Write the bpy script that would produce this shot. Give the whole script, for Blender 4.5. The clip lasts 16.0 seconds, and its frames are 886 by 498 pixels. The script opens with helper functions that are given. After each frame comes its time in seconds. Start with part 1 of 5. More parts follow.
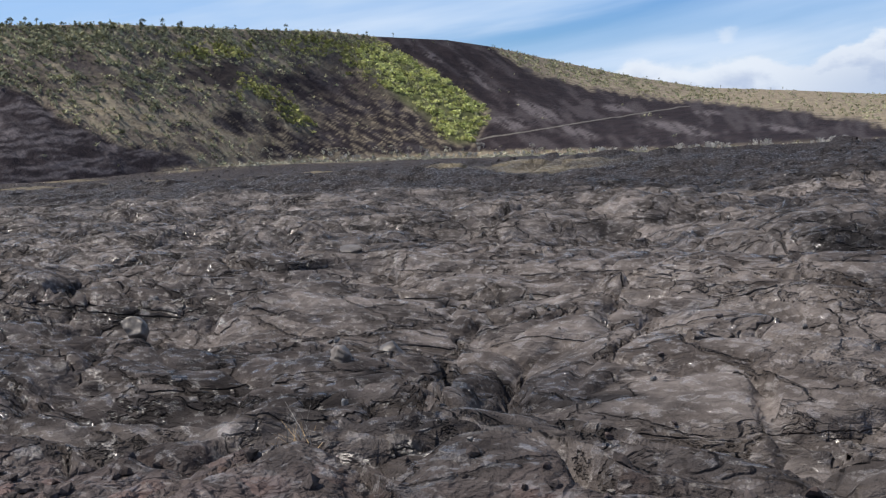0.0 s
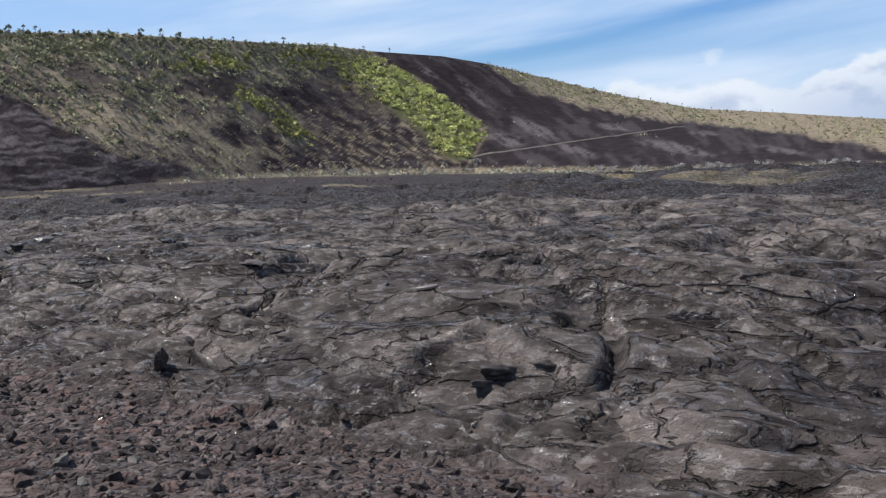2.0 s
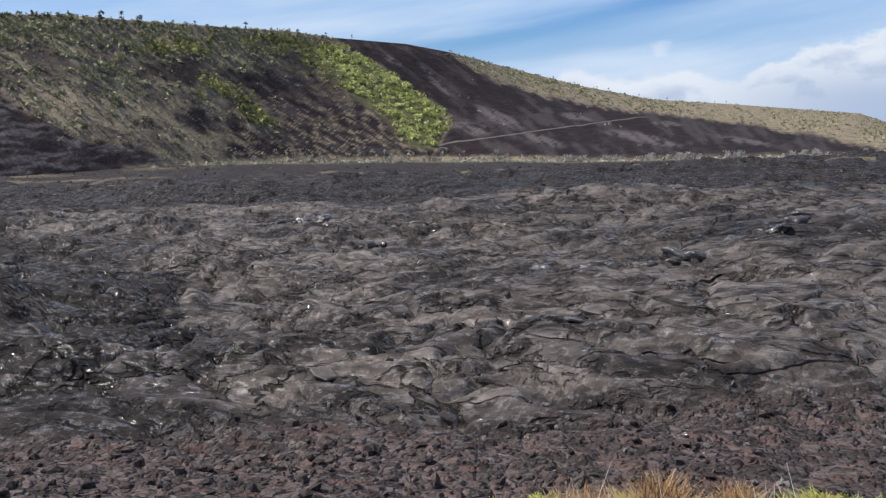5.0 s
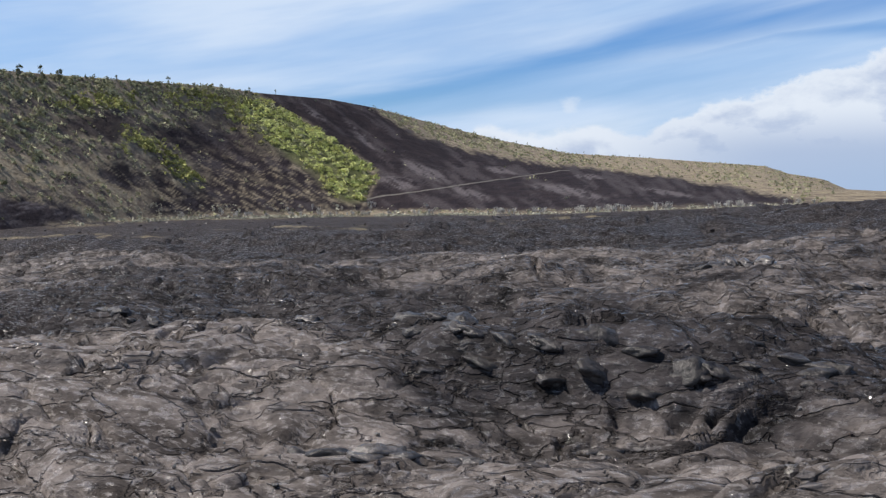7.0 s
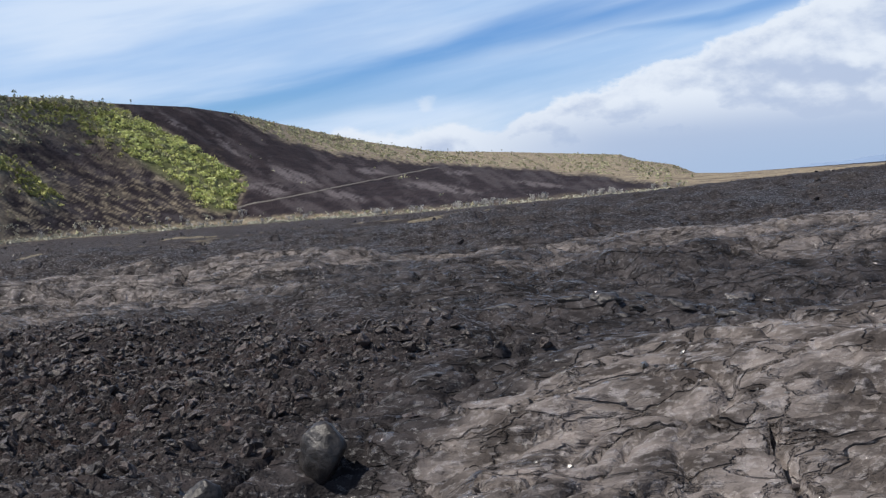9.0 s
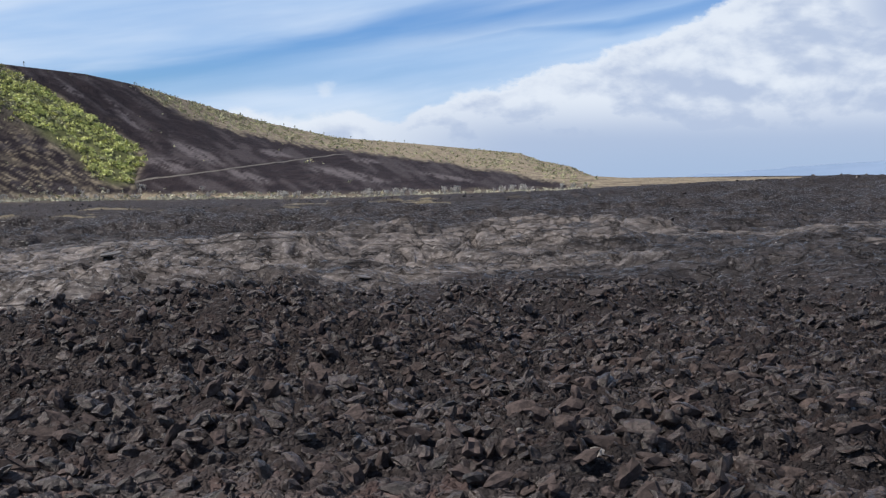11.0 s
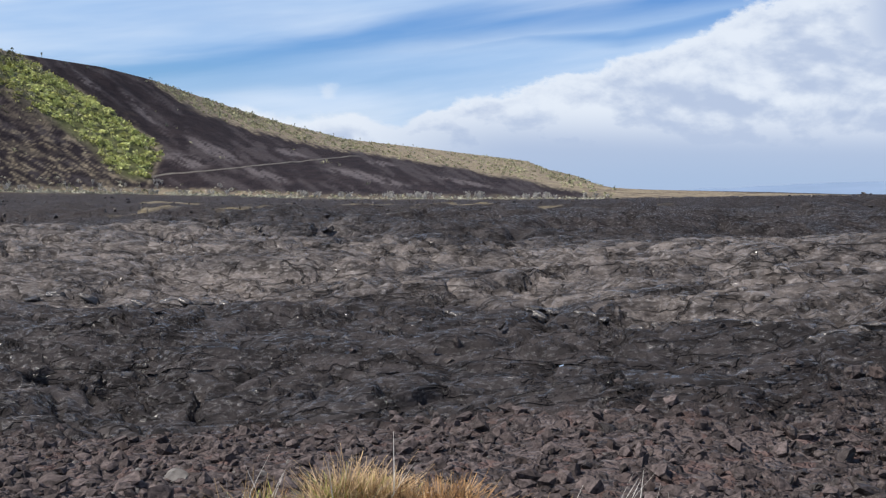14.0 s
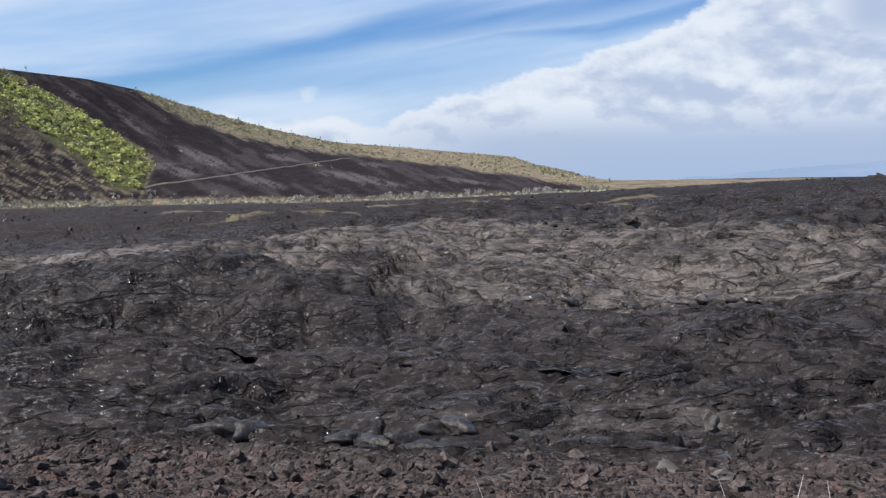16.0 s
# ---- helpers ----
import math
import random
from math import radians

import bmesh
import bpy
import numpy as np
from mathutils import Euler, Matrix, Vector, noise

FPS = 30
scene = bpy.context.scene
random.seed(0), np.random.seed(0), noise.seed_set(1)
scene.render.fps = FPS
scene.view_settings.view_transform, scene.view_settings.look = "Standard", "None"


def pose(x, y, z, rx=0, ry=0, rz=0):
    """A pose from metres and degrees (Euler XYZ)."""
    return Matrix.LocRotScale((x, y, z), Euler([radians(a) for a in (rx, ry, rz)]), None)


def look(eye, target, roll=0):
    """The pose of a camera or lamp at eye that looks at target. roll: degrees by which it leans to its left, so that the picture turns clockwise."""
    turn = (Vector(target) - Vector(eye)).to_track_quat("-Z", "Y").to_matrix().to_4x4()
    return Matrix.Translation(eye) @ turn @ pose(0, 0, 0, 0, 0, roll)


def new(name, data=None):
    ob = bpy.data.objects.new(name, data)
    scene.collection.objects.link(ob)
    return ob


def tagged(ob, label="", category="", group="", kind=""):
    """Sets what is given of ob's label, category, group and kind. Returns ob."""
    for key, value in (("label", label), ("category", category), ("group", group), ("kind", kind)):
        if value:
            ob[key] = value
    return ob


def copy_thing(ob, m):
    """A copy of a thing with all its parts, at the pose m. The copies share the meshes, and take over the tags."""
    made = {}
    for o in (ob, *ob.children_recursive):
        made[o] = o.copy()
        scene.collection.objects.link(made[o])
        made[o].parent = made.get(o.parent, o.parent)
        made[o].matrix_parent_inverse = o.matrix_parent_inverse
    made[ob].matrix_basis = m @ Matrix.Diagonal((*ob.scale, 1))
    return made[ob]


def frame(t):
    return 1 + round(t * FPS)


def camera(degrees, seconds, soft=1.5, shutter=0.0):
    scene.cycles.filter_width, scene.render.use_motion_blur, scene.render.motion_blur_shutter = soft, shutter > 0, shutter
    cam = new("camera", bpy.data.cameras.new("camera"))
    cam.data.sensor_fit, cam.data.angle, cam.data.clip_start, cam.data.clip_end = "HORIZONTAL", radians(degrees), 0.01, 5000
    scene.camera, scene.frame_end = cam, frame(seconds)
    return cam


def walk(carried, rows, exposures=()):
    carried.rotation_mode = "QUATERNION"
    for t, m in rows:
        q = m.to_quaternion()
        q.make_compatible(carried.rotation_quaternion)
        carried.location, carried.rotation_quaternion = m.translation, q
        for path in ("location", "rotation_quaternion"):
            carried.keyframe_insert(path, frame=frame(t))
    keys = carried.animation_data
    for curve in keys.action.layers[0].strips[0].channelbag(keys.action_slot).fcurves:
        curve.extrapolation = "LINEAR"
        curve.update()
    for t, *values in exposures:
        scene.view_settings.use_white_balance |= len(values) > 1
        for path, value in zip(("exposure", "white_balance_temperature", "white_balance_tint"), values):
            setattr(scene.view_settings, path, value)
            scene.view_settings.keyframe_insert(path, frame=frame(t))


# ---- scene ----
cam = camera(51.0, 16.0, soft=1.3)
PATH = [
    (0, pose(-0.056, -0.006, 2.165, 82.779, 2.112, 25.560)),
    (0.5, pose(-3.021, -0.487, 2.102, 82.881, 2.189, 25.453)),
    (1, pose(-5.965, -0.950, 2.036, 83.503, 1.841, 24.959)),
    (1.5, pose(-8.860, -1.371, 1.969, 84.176, 1.294, 24.689)),
    (2, pose(-11.656, -1.715, 1.913, 83.745, 1.095, 24.722)),
    (2.5, pose(-14.344, -1.984, 1.864, 83.057, 1.523, 24.772)),
    (3, pose(-16.922, -2.168, 1.809, 83.284, 2.386, 24.912)),
    (3.5, pose(-19.477, -2.361, 1.746, 83.189, 2.120, 25.010)),
    (4, pose(-22.058, -2.613, 1.686, 83.059, 1.093, 24.578)),
    (6.5, pose(-37.864, -6.397, 1.405, 84.065, 1.579, 17.022)),
    (7, pose(-41.003, -6.311, 1.316, 86.273, 1.026, 16.537)),
    (7.5, pose(-44.095, -6.127, 1.224, 86.588, 0.990, 15.981)),
    (8, pose(-47.188, -5.922, 1.150, 85.782, 3.043, 13.773)),
    (8.5, pose(-50.268, -5.692, 1.071, 85.865, 4.259, 11.021)),
    (9, pose(-53.360, -5.425, 0.987, 85.963, 4.096, 8.021)),
    (11.5, pose(-68.825, -3.863, 0.490, 84.977, 0.208, 1.349)),
    (12, pose(-71.717, -3.660, 0.395, 84.790, -0.203, 2.386)),
    (12.5, pose(-74.616, -3.435, 0.304, 84.559, 0.246, 2.926)),
    (13, pose(-77.548, -3.158, 0.220, 85.110, 0.627, 2.809)),
    (13.5, pose(-80.493, -2.813, 0.143, 85.610, -0.757, 2.424)),
    (14, pose(-83.426, -2.489, 0.065, 85.457, -1.459, 1.644)),
    (14.5, pose(-86.315, -2.070, -0.022, 85.119, -0.732, 0.775)),
    (15, pose(-89.065, -1.638, -0.120, 84.996, 0.772, 0.856)),
    (15.5, pose(-92.020, -1.065, -0.231, 85.268, 1.445, 1.053)),
    (16, pose(-95.055, -0.359, -0.353, 85.402, 0.851, 0.598)),
]
walk(cam, PATH, ((0.0, 0.08), (1.5, 0.14), (2.5, 0.08), (4.0, 0.06), (6.5, 0.02), (7.5, 0.06), (11.5, 0.03), (12.0, -0.18), (12.5, -0.02), (13.0, 0.01), (14.0, 0.06), (14.5, -0.08), (15.0, -0.06), (16.0, 0.05)))

# ---- world, sun ----
SUN_EL, SUN_AZ = 55.0, -101.0          # degrees; azimuth clockwise from +Y
world = bpy.data.worlds.new("sky")
scene.world = world
world.use_nodes = True
wt = world.node_tree
wt.nodes.clear()


class Nodes:
    """Short hand for building a node tree."""

    def __init__(self, tree):
        self.t = tree

    def node(self, kind, **values):
        n = self.t.nodes.new(kind)
        for k, v in values.items():
            n.inputs[k.replace("_", " ")].default_value = v
        return n

    def put(self, socket, v):
        if isinstance(v, bpy.types.NodeSocket):
            self.t.links.new(v, socket)
        elif v is not None:
            socket.default_value = v

    def m(self, op, a, b=None, c=None, clamp=False):
        n = self.t.nodes.new("ShaderNodeMath")
        n.operation, n.use_clamp = op, clamp
        for s, v in zip(n.inputs, (a, b, c)):
            self.put(s, v)
        return n.outputs[0]

    def ramp(self, v, lo, hi, a=0.0, b=1.0, smooth=True):
        n = self.t.nodes.new("ShaderNodeMapRange")
        n.interpolation_type = "SMOOTHSTEP" if smooth else "LINEAR"
        for s, x in zip(n.inputs, (v, lo, hi, a, b)):
            self.put(s, x)
        return n.outputs[0]

    def mix(self, f, a, b, blend="MIX"):
        n = self.t.nodes.new("ShaderNodeMix")
        n.data_type, n.blend_type, n.clamp_factor = "RGBA", blend, True
        self.put(n.inputs[0], f)
        for s, v in ((n.inputs[6], a), (n.inputs[7], b)):
            self.put(s, (*v, 1) if isinstance(v, tuple) and len(v) == 3 else v)
        return n.outputs[2]

    def noise(self, vec, scale, detail=4.0, rough=0.55, distort=0.0):
        n = self.t.nodes.new("ShaderNodeTexNoise")
        self.put(n.inputs["Vector"], vec)
        n.inputs["Scale"].default_value = scale
        n.inputs["Detail"].default_value = detail
        n.inputs["Roughness"].default_value = rough
        n.inputs["Distortion"].default_value = distort
        return n.outputs[0]

    def cells(self, vec, scale, feature="F1"):
        n = self.t.nodes.new("ShaderNodeTexVoronoi")
        n.feature = feature
        self.put(n.inputs["Vector"], vec)
        n.inputs["Scale"].default_value = scale
        return n.outputs[0]

    def vec(self, x, y, z):
        n = self.t.nodes.new("ShaderNodeCombineXYZ")
        for s, v in zip(n.inputs, (x, y, z)):
            self.put(s, v)
        return n.outputs[0]

    def split(self, v):
        n = self.t.nodes.new("ShaderNodeSeparateXYZ")
        self.put(n.inputs[0], v)
        return n.outputs

    def curve(self, v, pts):
        """Piecewise value over v: pts of (v, value)."""
        out = pts[0][1]
        for (a, ya), (b, yb) in zip(pts, pts[1:]):
            step = self.ramp(v, a, b, 0.0, yb - ya, smooth=False)
            out = self.m("ADD", out, step)
        return out


def sky_nodes():
    k = Nodes(wt)
    sky = k.node("ShaderNodeTexSky")
    sky.sky_type, sky.sun_disc = "NISHITA", False
    sky.sun_elevation, sky.sun_rotation = radians(SUN_EL), radians(SUN_AZ)
    sky.air_density, sky.dust_density, sky.ozone_density = 1.0, 1.2, 1.5
    d = k.node("ShaderNodeTexCoord").outputs["Generated"]
    x, y, z = k.split(d)
    az = k.m("MULTIPLY", k.m("ARCTAN2", x, y), 57.2958)
    el = k.m("MULTIPLY", k.m("ARCSINE", z), 57.2958)
    pos = k.vec(k.m("MULTIPLY", az, 0.1), k.m("MULTIPLY", el, 0.17), 0.0)
    # high veil of cirrus with long blue gaps that rise towards the sea
    slant = k.vec(k.m("MULTIPLY", k.m("ADD", az, k.m("MULTIPLY", el, -1.2)), 0.036),
                  k.m("MULTIPLY", k.m("ADD", el, k.m("MULTIPLY", az, -0.13)), 0.24), 2.0)
    streak = k.noise(slant, 1.0, 5.0, 0.5, 0.3)
    wisp = k.noise(slant, 3.2, 4.0, 0.55, 0.4)
    soft_el = k.m("ADD", el, k.m("MULTIPLY", k.m("SUBTRACT", streak, 0.5), 3.0))

    def gap_at(line, above, below):
        off = k.m("SUBTRACT", soft_el, k.curve(az, line))
        return k.m("MULTIPLY", k.ramp(off, above, 0.0), k.ramp(off, -below, 0.0))

    gap = k.m("MULTIPLY", gap_at([(-60, 9), (-26, 5.2), (-20, 5.6), (-14, 6.5), (-10, 7.4), (-4, 8.8), (3, 9.6), (40, 14)], 1.5, 2.0), k.ramp(az, -34.0, -22.0))
    thin = k.m("MULTIPLY", gap_at([(-10, 6.2), (3, 8.5), (9, 8.2), (13, 9.0), (40, 15)], 0.8, 0.7), k.ramp(az, -6.0, 5.0, 0.0, 0.7))
    gap = k.m("MAXIMUM", gap, thin)
    veil = k.m("ADD", k.ramp(streak, 0.25, 0.7, 0.62, 1.0), k.m("MULTIPLY", k.m("SUBTRACT", wisp, 0.5), 0.7))
    veil = k.m("SUBTRACT", veil, k.m("MULTIPLY", gap, 0.80), clamp=True)
    veil = k.m("MULTIPLY", veil, k.ramp(el, 36.0, 15.0, 0.1, 1.0))
    # the bank of cumulus
    puff = k.noise(pos, 2.3, 7.0, 0.58, 0.15)
    puff2 = k.noise(pos, 6.0, 5.0, 0.6, 0.0)
    lump = k.m("ADD", k.m("MULTIPLY", k.m("SUBTRACT", puff, 0.5), 2.6), k.m("MULTIPLY", k.m("SUBTRACT", puff2, 0.5), 1.7))
    top = k.curve(az, [(-60, 0.5), (-19, 1.0), (-16.4, 2.6), (-14, 3.75), (-10, 3.4), (-7, 3.7), (-4.6, 3.1), (-2.7, 4.1), (0, 4.8), (2.8, 5.6), (6.2, 6.3), (9.5, 7.5), (12.8, 8.7), (17, 10.4), (24, 13), (60, 15)])
    depth = k.m("ADD", k.m("SUBTRACT", top, el), k.m("MULTIPLY", lump, k.ramp(az, -20.0, 8.0, 0.5, 1.0)))
    bank = k.ramp(depth, -0.1, 0.45)
    lone = k.m("SQRT", k.m("ADD", k.m("POWER", k.m("SUBTRACT", az, -8.8), 2.0), k.m("POWER", k.m("SUBTRACT", el, 4.75), 2.0)))
    bank = k.m("MAXIMUM", bank, k.ramp(k.m("ADD", lone, k.m("MULTIPLY", lump, 0.9)), 0.75, 0.0, 0.0, 0.45))
    above = k.vec(k.m("ADD", k.m("MULTIPLY", az, 0.1), 0.03), k.m("ADD", k.m("MULTIPLY", el, 0.17), 0.13), 0.0)
    crest = k.m("SUBTRACT", k.noise(above, 1.5, 6.0, 0.55, 0.1), k.noise(pos, 1.5, 6.0, 0.55, 0.1))
    shade = k.m("MULTIPLY", k.ramp(k.m("ADD", crest, k.m("MULTIPLY", depth, 0.006)), -0.11, 0.14, 0.0, 0.85), k.ramp(depth, 0.25, 1.3))
    shade = k.m("MAXIMUM", shade, k.m("MULTIPLY", k.ramp(el, 4.6, 1.5), k.ramp(az, -10.0, 4.0, 0.0, 0.9)))
    shade = k.m("MAXIMUM", shade, k.m("MULTIPLY", k.ramp(el, 5.5, 8.5), k.ramp(az, 20.5, 24.0, 0.0, 0.9)))
    tint = k.mix(k.ramp(el, 14.0, 45.0), (0.060, 0.090, 0.135), (0.052, 0.054, 0.060))
    light = k.mix(1.0, sky.outputs[0], tint, "MULTIPLY")
    veil_c = k.mix(k.ramp(streak, 0.35, 0.7), (0.42, 0.60, 0.87), (0.66, 0.77, 0.93))
    col = k.mix(k.m("MULTIPLY", veil, 0.92), light, veil_c)
    bank_c = k.mix(shade, (0.76, 0.82, 0.91), (0.41, 0.50, 0.69))
    col = k.mix(k.m("MULTIPLY", bank, 0.95), col, bank_c)
    haze = k.ramp(el, 3.2, -0.5, 0.0, 0.75)
    col = k.mix(k.m("MULTIPLY", haze, k.ramp(az, -12.0, 12.0)), col, (0.36, 0.49, 0.70))
    bg = k.node("ShaderNodeBackground")
    bg.inputs["Strength"].default_value = 1.0
    wt.links.new(col, bg.inputs["Color"])
    wt.links.new(bg.outputs[0], k.node("ShaderNodeOutputWorld").inputs[0])


sky_nodes()
sun = new("sun", bpy.data.lights.new("sun", "SUN"))
sun.data.energy, sun.data.angle, sun.data.color = 5.0, radians(0.6), (1.0, 0.93, 0.84)
sx, sy = math.sin(radians(SUN_AZ)), math.cos(radians(SUN_AZ))
sun.matrix_world = look((sx * 100, sy * 100, 100 * math.tan(radians(SUN_EL))), (0, 0, 0))

# ---- materials ----
def material(name):
    mat = bpy.data.materials.new(name)
    mat.use_nodes = True
    k = Nodes(mat.node_tree)
    mat.node_tree.nodes.clear()
    bsdf = k.node("ShaderNodeBsdfPrincipled")
    mat.node_tree.links.new(bsdf.outputs[0], k.node("ShaderNodeOutputMaterial").inputs[0])
    return mat, k, bsdf


def attr(k, name):
    n = k.node("ShaderNodeAttribute")
    n.attribute_name = name
    return n.outputs["Fac"]


def bump(k, bsdf, height, strength, distance):
    n = k.node("ShaderNodeBump")
    n.inputs["Strength"].default_value = strength
    n.inputs["Distance"].default_value = distance
    k.put(n.inputs["Height"], height)
    k.t.links.new(n.outputs[0], bsdf.inputs["Normal"])


def stones(k, vec, scale):
    """Packed stones: a dome over each cell, and a random number for it."""
    n = k.t.nodes.new("ShaderNodeTexVoronoi")
    k.put(n.inputs["Vector"], vec)
    n.inputs["Scale"].default_value = scale
    edge = k.cells(vec, scale, "DISTANCE_TO_EDGE")
    return k.ramp(edge, 0.0, 0.34), k.split(n.outputs["Color"])[0]


def lava_ground():
    mat, k, b = material("lava_field")
    pos = k.node("ShaderNodeNewGeometry").outputs["Position"]
    pale, rub, dry, rust, verge = (attr(k, n) for n in ("pale", "rubble", "dry", "rust", "verge"))
    x, y, z = k.split(pos)
    flat = k.vec(k.m("MULTIPLY", x, 0.5), y, z)                   # the flow drew its streaks out along the road
    big = k.noise(flat, 0.45, 5.0, 0.62)
    mid = k.noise(flat, 2.6, 6.0, 0.60, 0.25)
    swell = k.noise(flat, 2.2, 2.5, 0.45, 0.2)
    fine = k.noise(flat, 14.0, 5.0, 0.62, 0.1)
    grit = k.noise(pos, 75.0, 3.0, 0.65)
    warp = k.vec(k.m("ADD", k.m("MULTIPLY", x, 0.5), k.m("MULTIPLY", mid, 0.7)), k.m("ADD", y, k.m("MULTIPLY", k.noise(flat, 1.7, 3.0), 0.8)), z)
    split = k.ramp(k.cells(warp, 1.5, "DISTANCE_TO_EDGE"), 0.0, 0.03)
    craze = k.ramp(k.cells(warp, 5.0, "DISTANCE_TO_EDGE"), 0.0, 0.07)
    dark = k.mix(k.ramp(mid, 0.32, 0.68), (0.01627, 0.01515, 0.01623), (0.06101, 0.05508, 0.05721))
    dark = k.mix(k.ramp(fine, 0.54, 0.72, 0.0, 0.45), dark, (0.1424, 0.1308, 0.1361))
    light = k.mix(k.ramp(mid, 0.32, 0.66), (0.05637, 0.0485, 0.04548), (0.2085, 0.1847, 0.1755))
    light = k.mix(k.ramp(fine, 0.5, 0.7, 0.0, 0.65), light, (0.3495, 0.3176, 0.3054))
    light = k.mix(k.ramp(fine, 0.46, 0.36, 0.0, 0.3), light, (0.0451, 0.03926, 0.039))
    p = k.m("ADD", pale, k.m("MULTIPLY", k.m("SUBTRACT", big, 0.5), 0.9))
    p = k.m("ADD", p, k.m("MULTIPLY", k.m("SUBTRACT", mid, 0.5), 0.6))
    col = k.mix(k.ramp(p, 0.12, 0.85), dark, light)
    jog = k.m("MULTIPLY", k.m("SUBTRACT", fine, 0.5), 0.10)
    loose = k.vec(k.m("ADD", x, jog), k.m("SUBTRACT", y, jog), k.m("MULTIPLY", z, 0.5))
    dome, pick = stones(k, loose, 6.5)
    dome2, pick2 = stones(k, k.vec(k.m("ADD", y, jog), x, z), 17.0)
    stone = k.mix(k.ramp(pick, 0.1, 0.9), (0.03459, 0.02976, 0.03129), (0.1533, 0.1239, 0.1224))
    stone = k.mix(k.ramp(pick2, 0.5, 1.0, 0.0, 0.3), stone, (0.21, 0.1735, 0.1686))
    stone = k.mix(k.ramp(k.m("FRACT", k.m("MULTIPLY", pick, 7.3)), 0.78, 0.86, 0.0, 0.35), stone, (0.2686, 0.1585, 0.1392))
    stone = k.mix(k.ramp(fine, 0.5, 0.75, 0.0, 0.4), stone, (0.2965, 0.2604, 0.2584))
    stone = k.mix(k.ramp(verge, 0.2, 0.8, 0.82, 0.0), stone, (0.01233, 0.011, 0.0119))
    col = k.mix(k.m("MULTIPLY", rub, 0.92), col, stone)
    col = k.mix(k.m("MULTIPLY", rust, k.ramp(big, 0.35, 0.65, 0.1, 0.8)), col, (0.073, 0.0583, 0.0552))
    straw = k.mix(k.ramp(fine, 0.3, 0.7), (0.15, 0.125, 0.078), (0.33, 0.28, 0.185))
    col = k.mix(k.m("MULTIPLY", dry, k.ramp(mid, 0.28, 0.46)), col, straw)
    seam = k.ramp(k.cells(warp, 0.7, "DISTANCE_TO_EDGE"), 0.004, 0.018)
    joint = k.m("MINIMUM", seam, k.ramp(split, 0.0, 1.0, 0.6, 1.0))
    open_joint = k.m("MULTIPLY", k.m("SUBTRACT", 1.0, joint), k.m("MULTIPLY", k.m("SUBTRACT", 1.0, rub), k.ramp(big, 0.42, 0.60, 0.12, 0.75)))
    open_joint = k.m("MULTIPLY", open_joint, k.ramp(pale, 0.5, 0.95, 1.0, 0.4))
    col = k.mix(open_joint, col, (0.009, 0.0082, 0.0085))
    k.put(b.inputs["Base Color"], col)
    glassy = k.m("MULTIPLY", k.ramp(fine, 0.53, 0.61), k.m("SUBTRACT", 1.0, k.m("MULTIPLY", rub, 0.7)))
    beads = k.ramp(k.cells(warp, 5.5), 0.55, 0.05)
    toes = k.m("MULTIPLY", k.ramp(k.noise(flat, 0.8, 4.0, 0.55), 0.53, 0.62), k.m("SUBTRACT", 1.0, rub))
    glassy = k.m("MAXIMUM", glassy, k.m("MULTIPLY", toes, k.ramp(beads, 0.3, 0.6, 0.0, 0.8)))
    k.put(b.inputs["Roughness"], k.m("SUBTRACT", 0.78, k.m("MULTIPLY", glassy, 0.60)))
    k.put(b.inputs["Specular IOR Level"], k.m("ADD", 0.08, k.m("MULTIPLY", glassy, 0.92)))
    whole = k.m("SUBTRACT", 1.0, rub)
    h = k.m("ADD", k.m("MULTIPLY", fine, 0.36), k.m("MULTIPLY", grit, 0.14))
    h = k.m("ADD", h, k.m("ADD", k.m("MULTIPLY", mid, 0.9), k.m("MULTIPLY", swell, 2.0)))
    h = k.m("ADD", h, k.m("MULTIPLY", k.m("ADD", k.m("MULTIPLY", k.m("MINIMUM", split, seam), 0.7), k.m("MULTIPLY", craze, 0.07)), whole))
    h = k.m("ADD", h, k.m("MULTIPLY", k.m("ADD", k.m("MULTIPLY", k.m("MULTIPLY", dome, k.m("ADD", 0.3, pick)), 0.8), k.m("MULTIPLY", dome2, 0.25)), rub))
    h = k.m("ADD", h, k.m("MULTIPLY", k.m("MULTIPLY", beads, toes), 0.75))
    rope = k.t.nodes.new("ShaderNodeTexWave")
    k.put(rope.inputs["Vector"], warp)
    for name, v in (("Scale", 2.6), ("Distortion", 7.0), ("Detail", 2.0), ("Detail Scale", 1.2)):
        rope.inputs[name].default_value = v
    folds = k.m("MULTIPLY", k.ramp(k.noise(flat, 0.8, 3.0), 0.50, 0.62), whole)
    h = k.m("ADD", h, k.m("MULTIPLY", k.m("MULTIPLY", rope.outputs["Fac"], folds), 0.24))
    bump(k, b, h, 1.0, 0.085)
    return mat


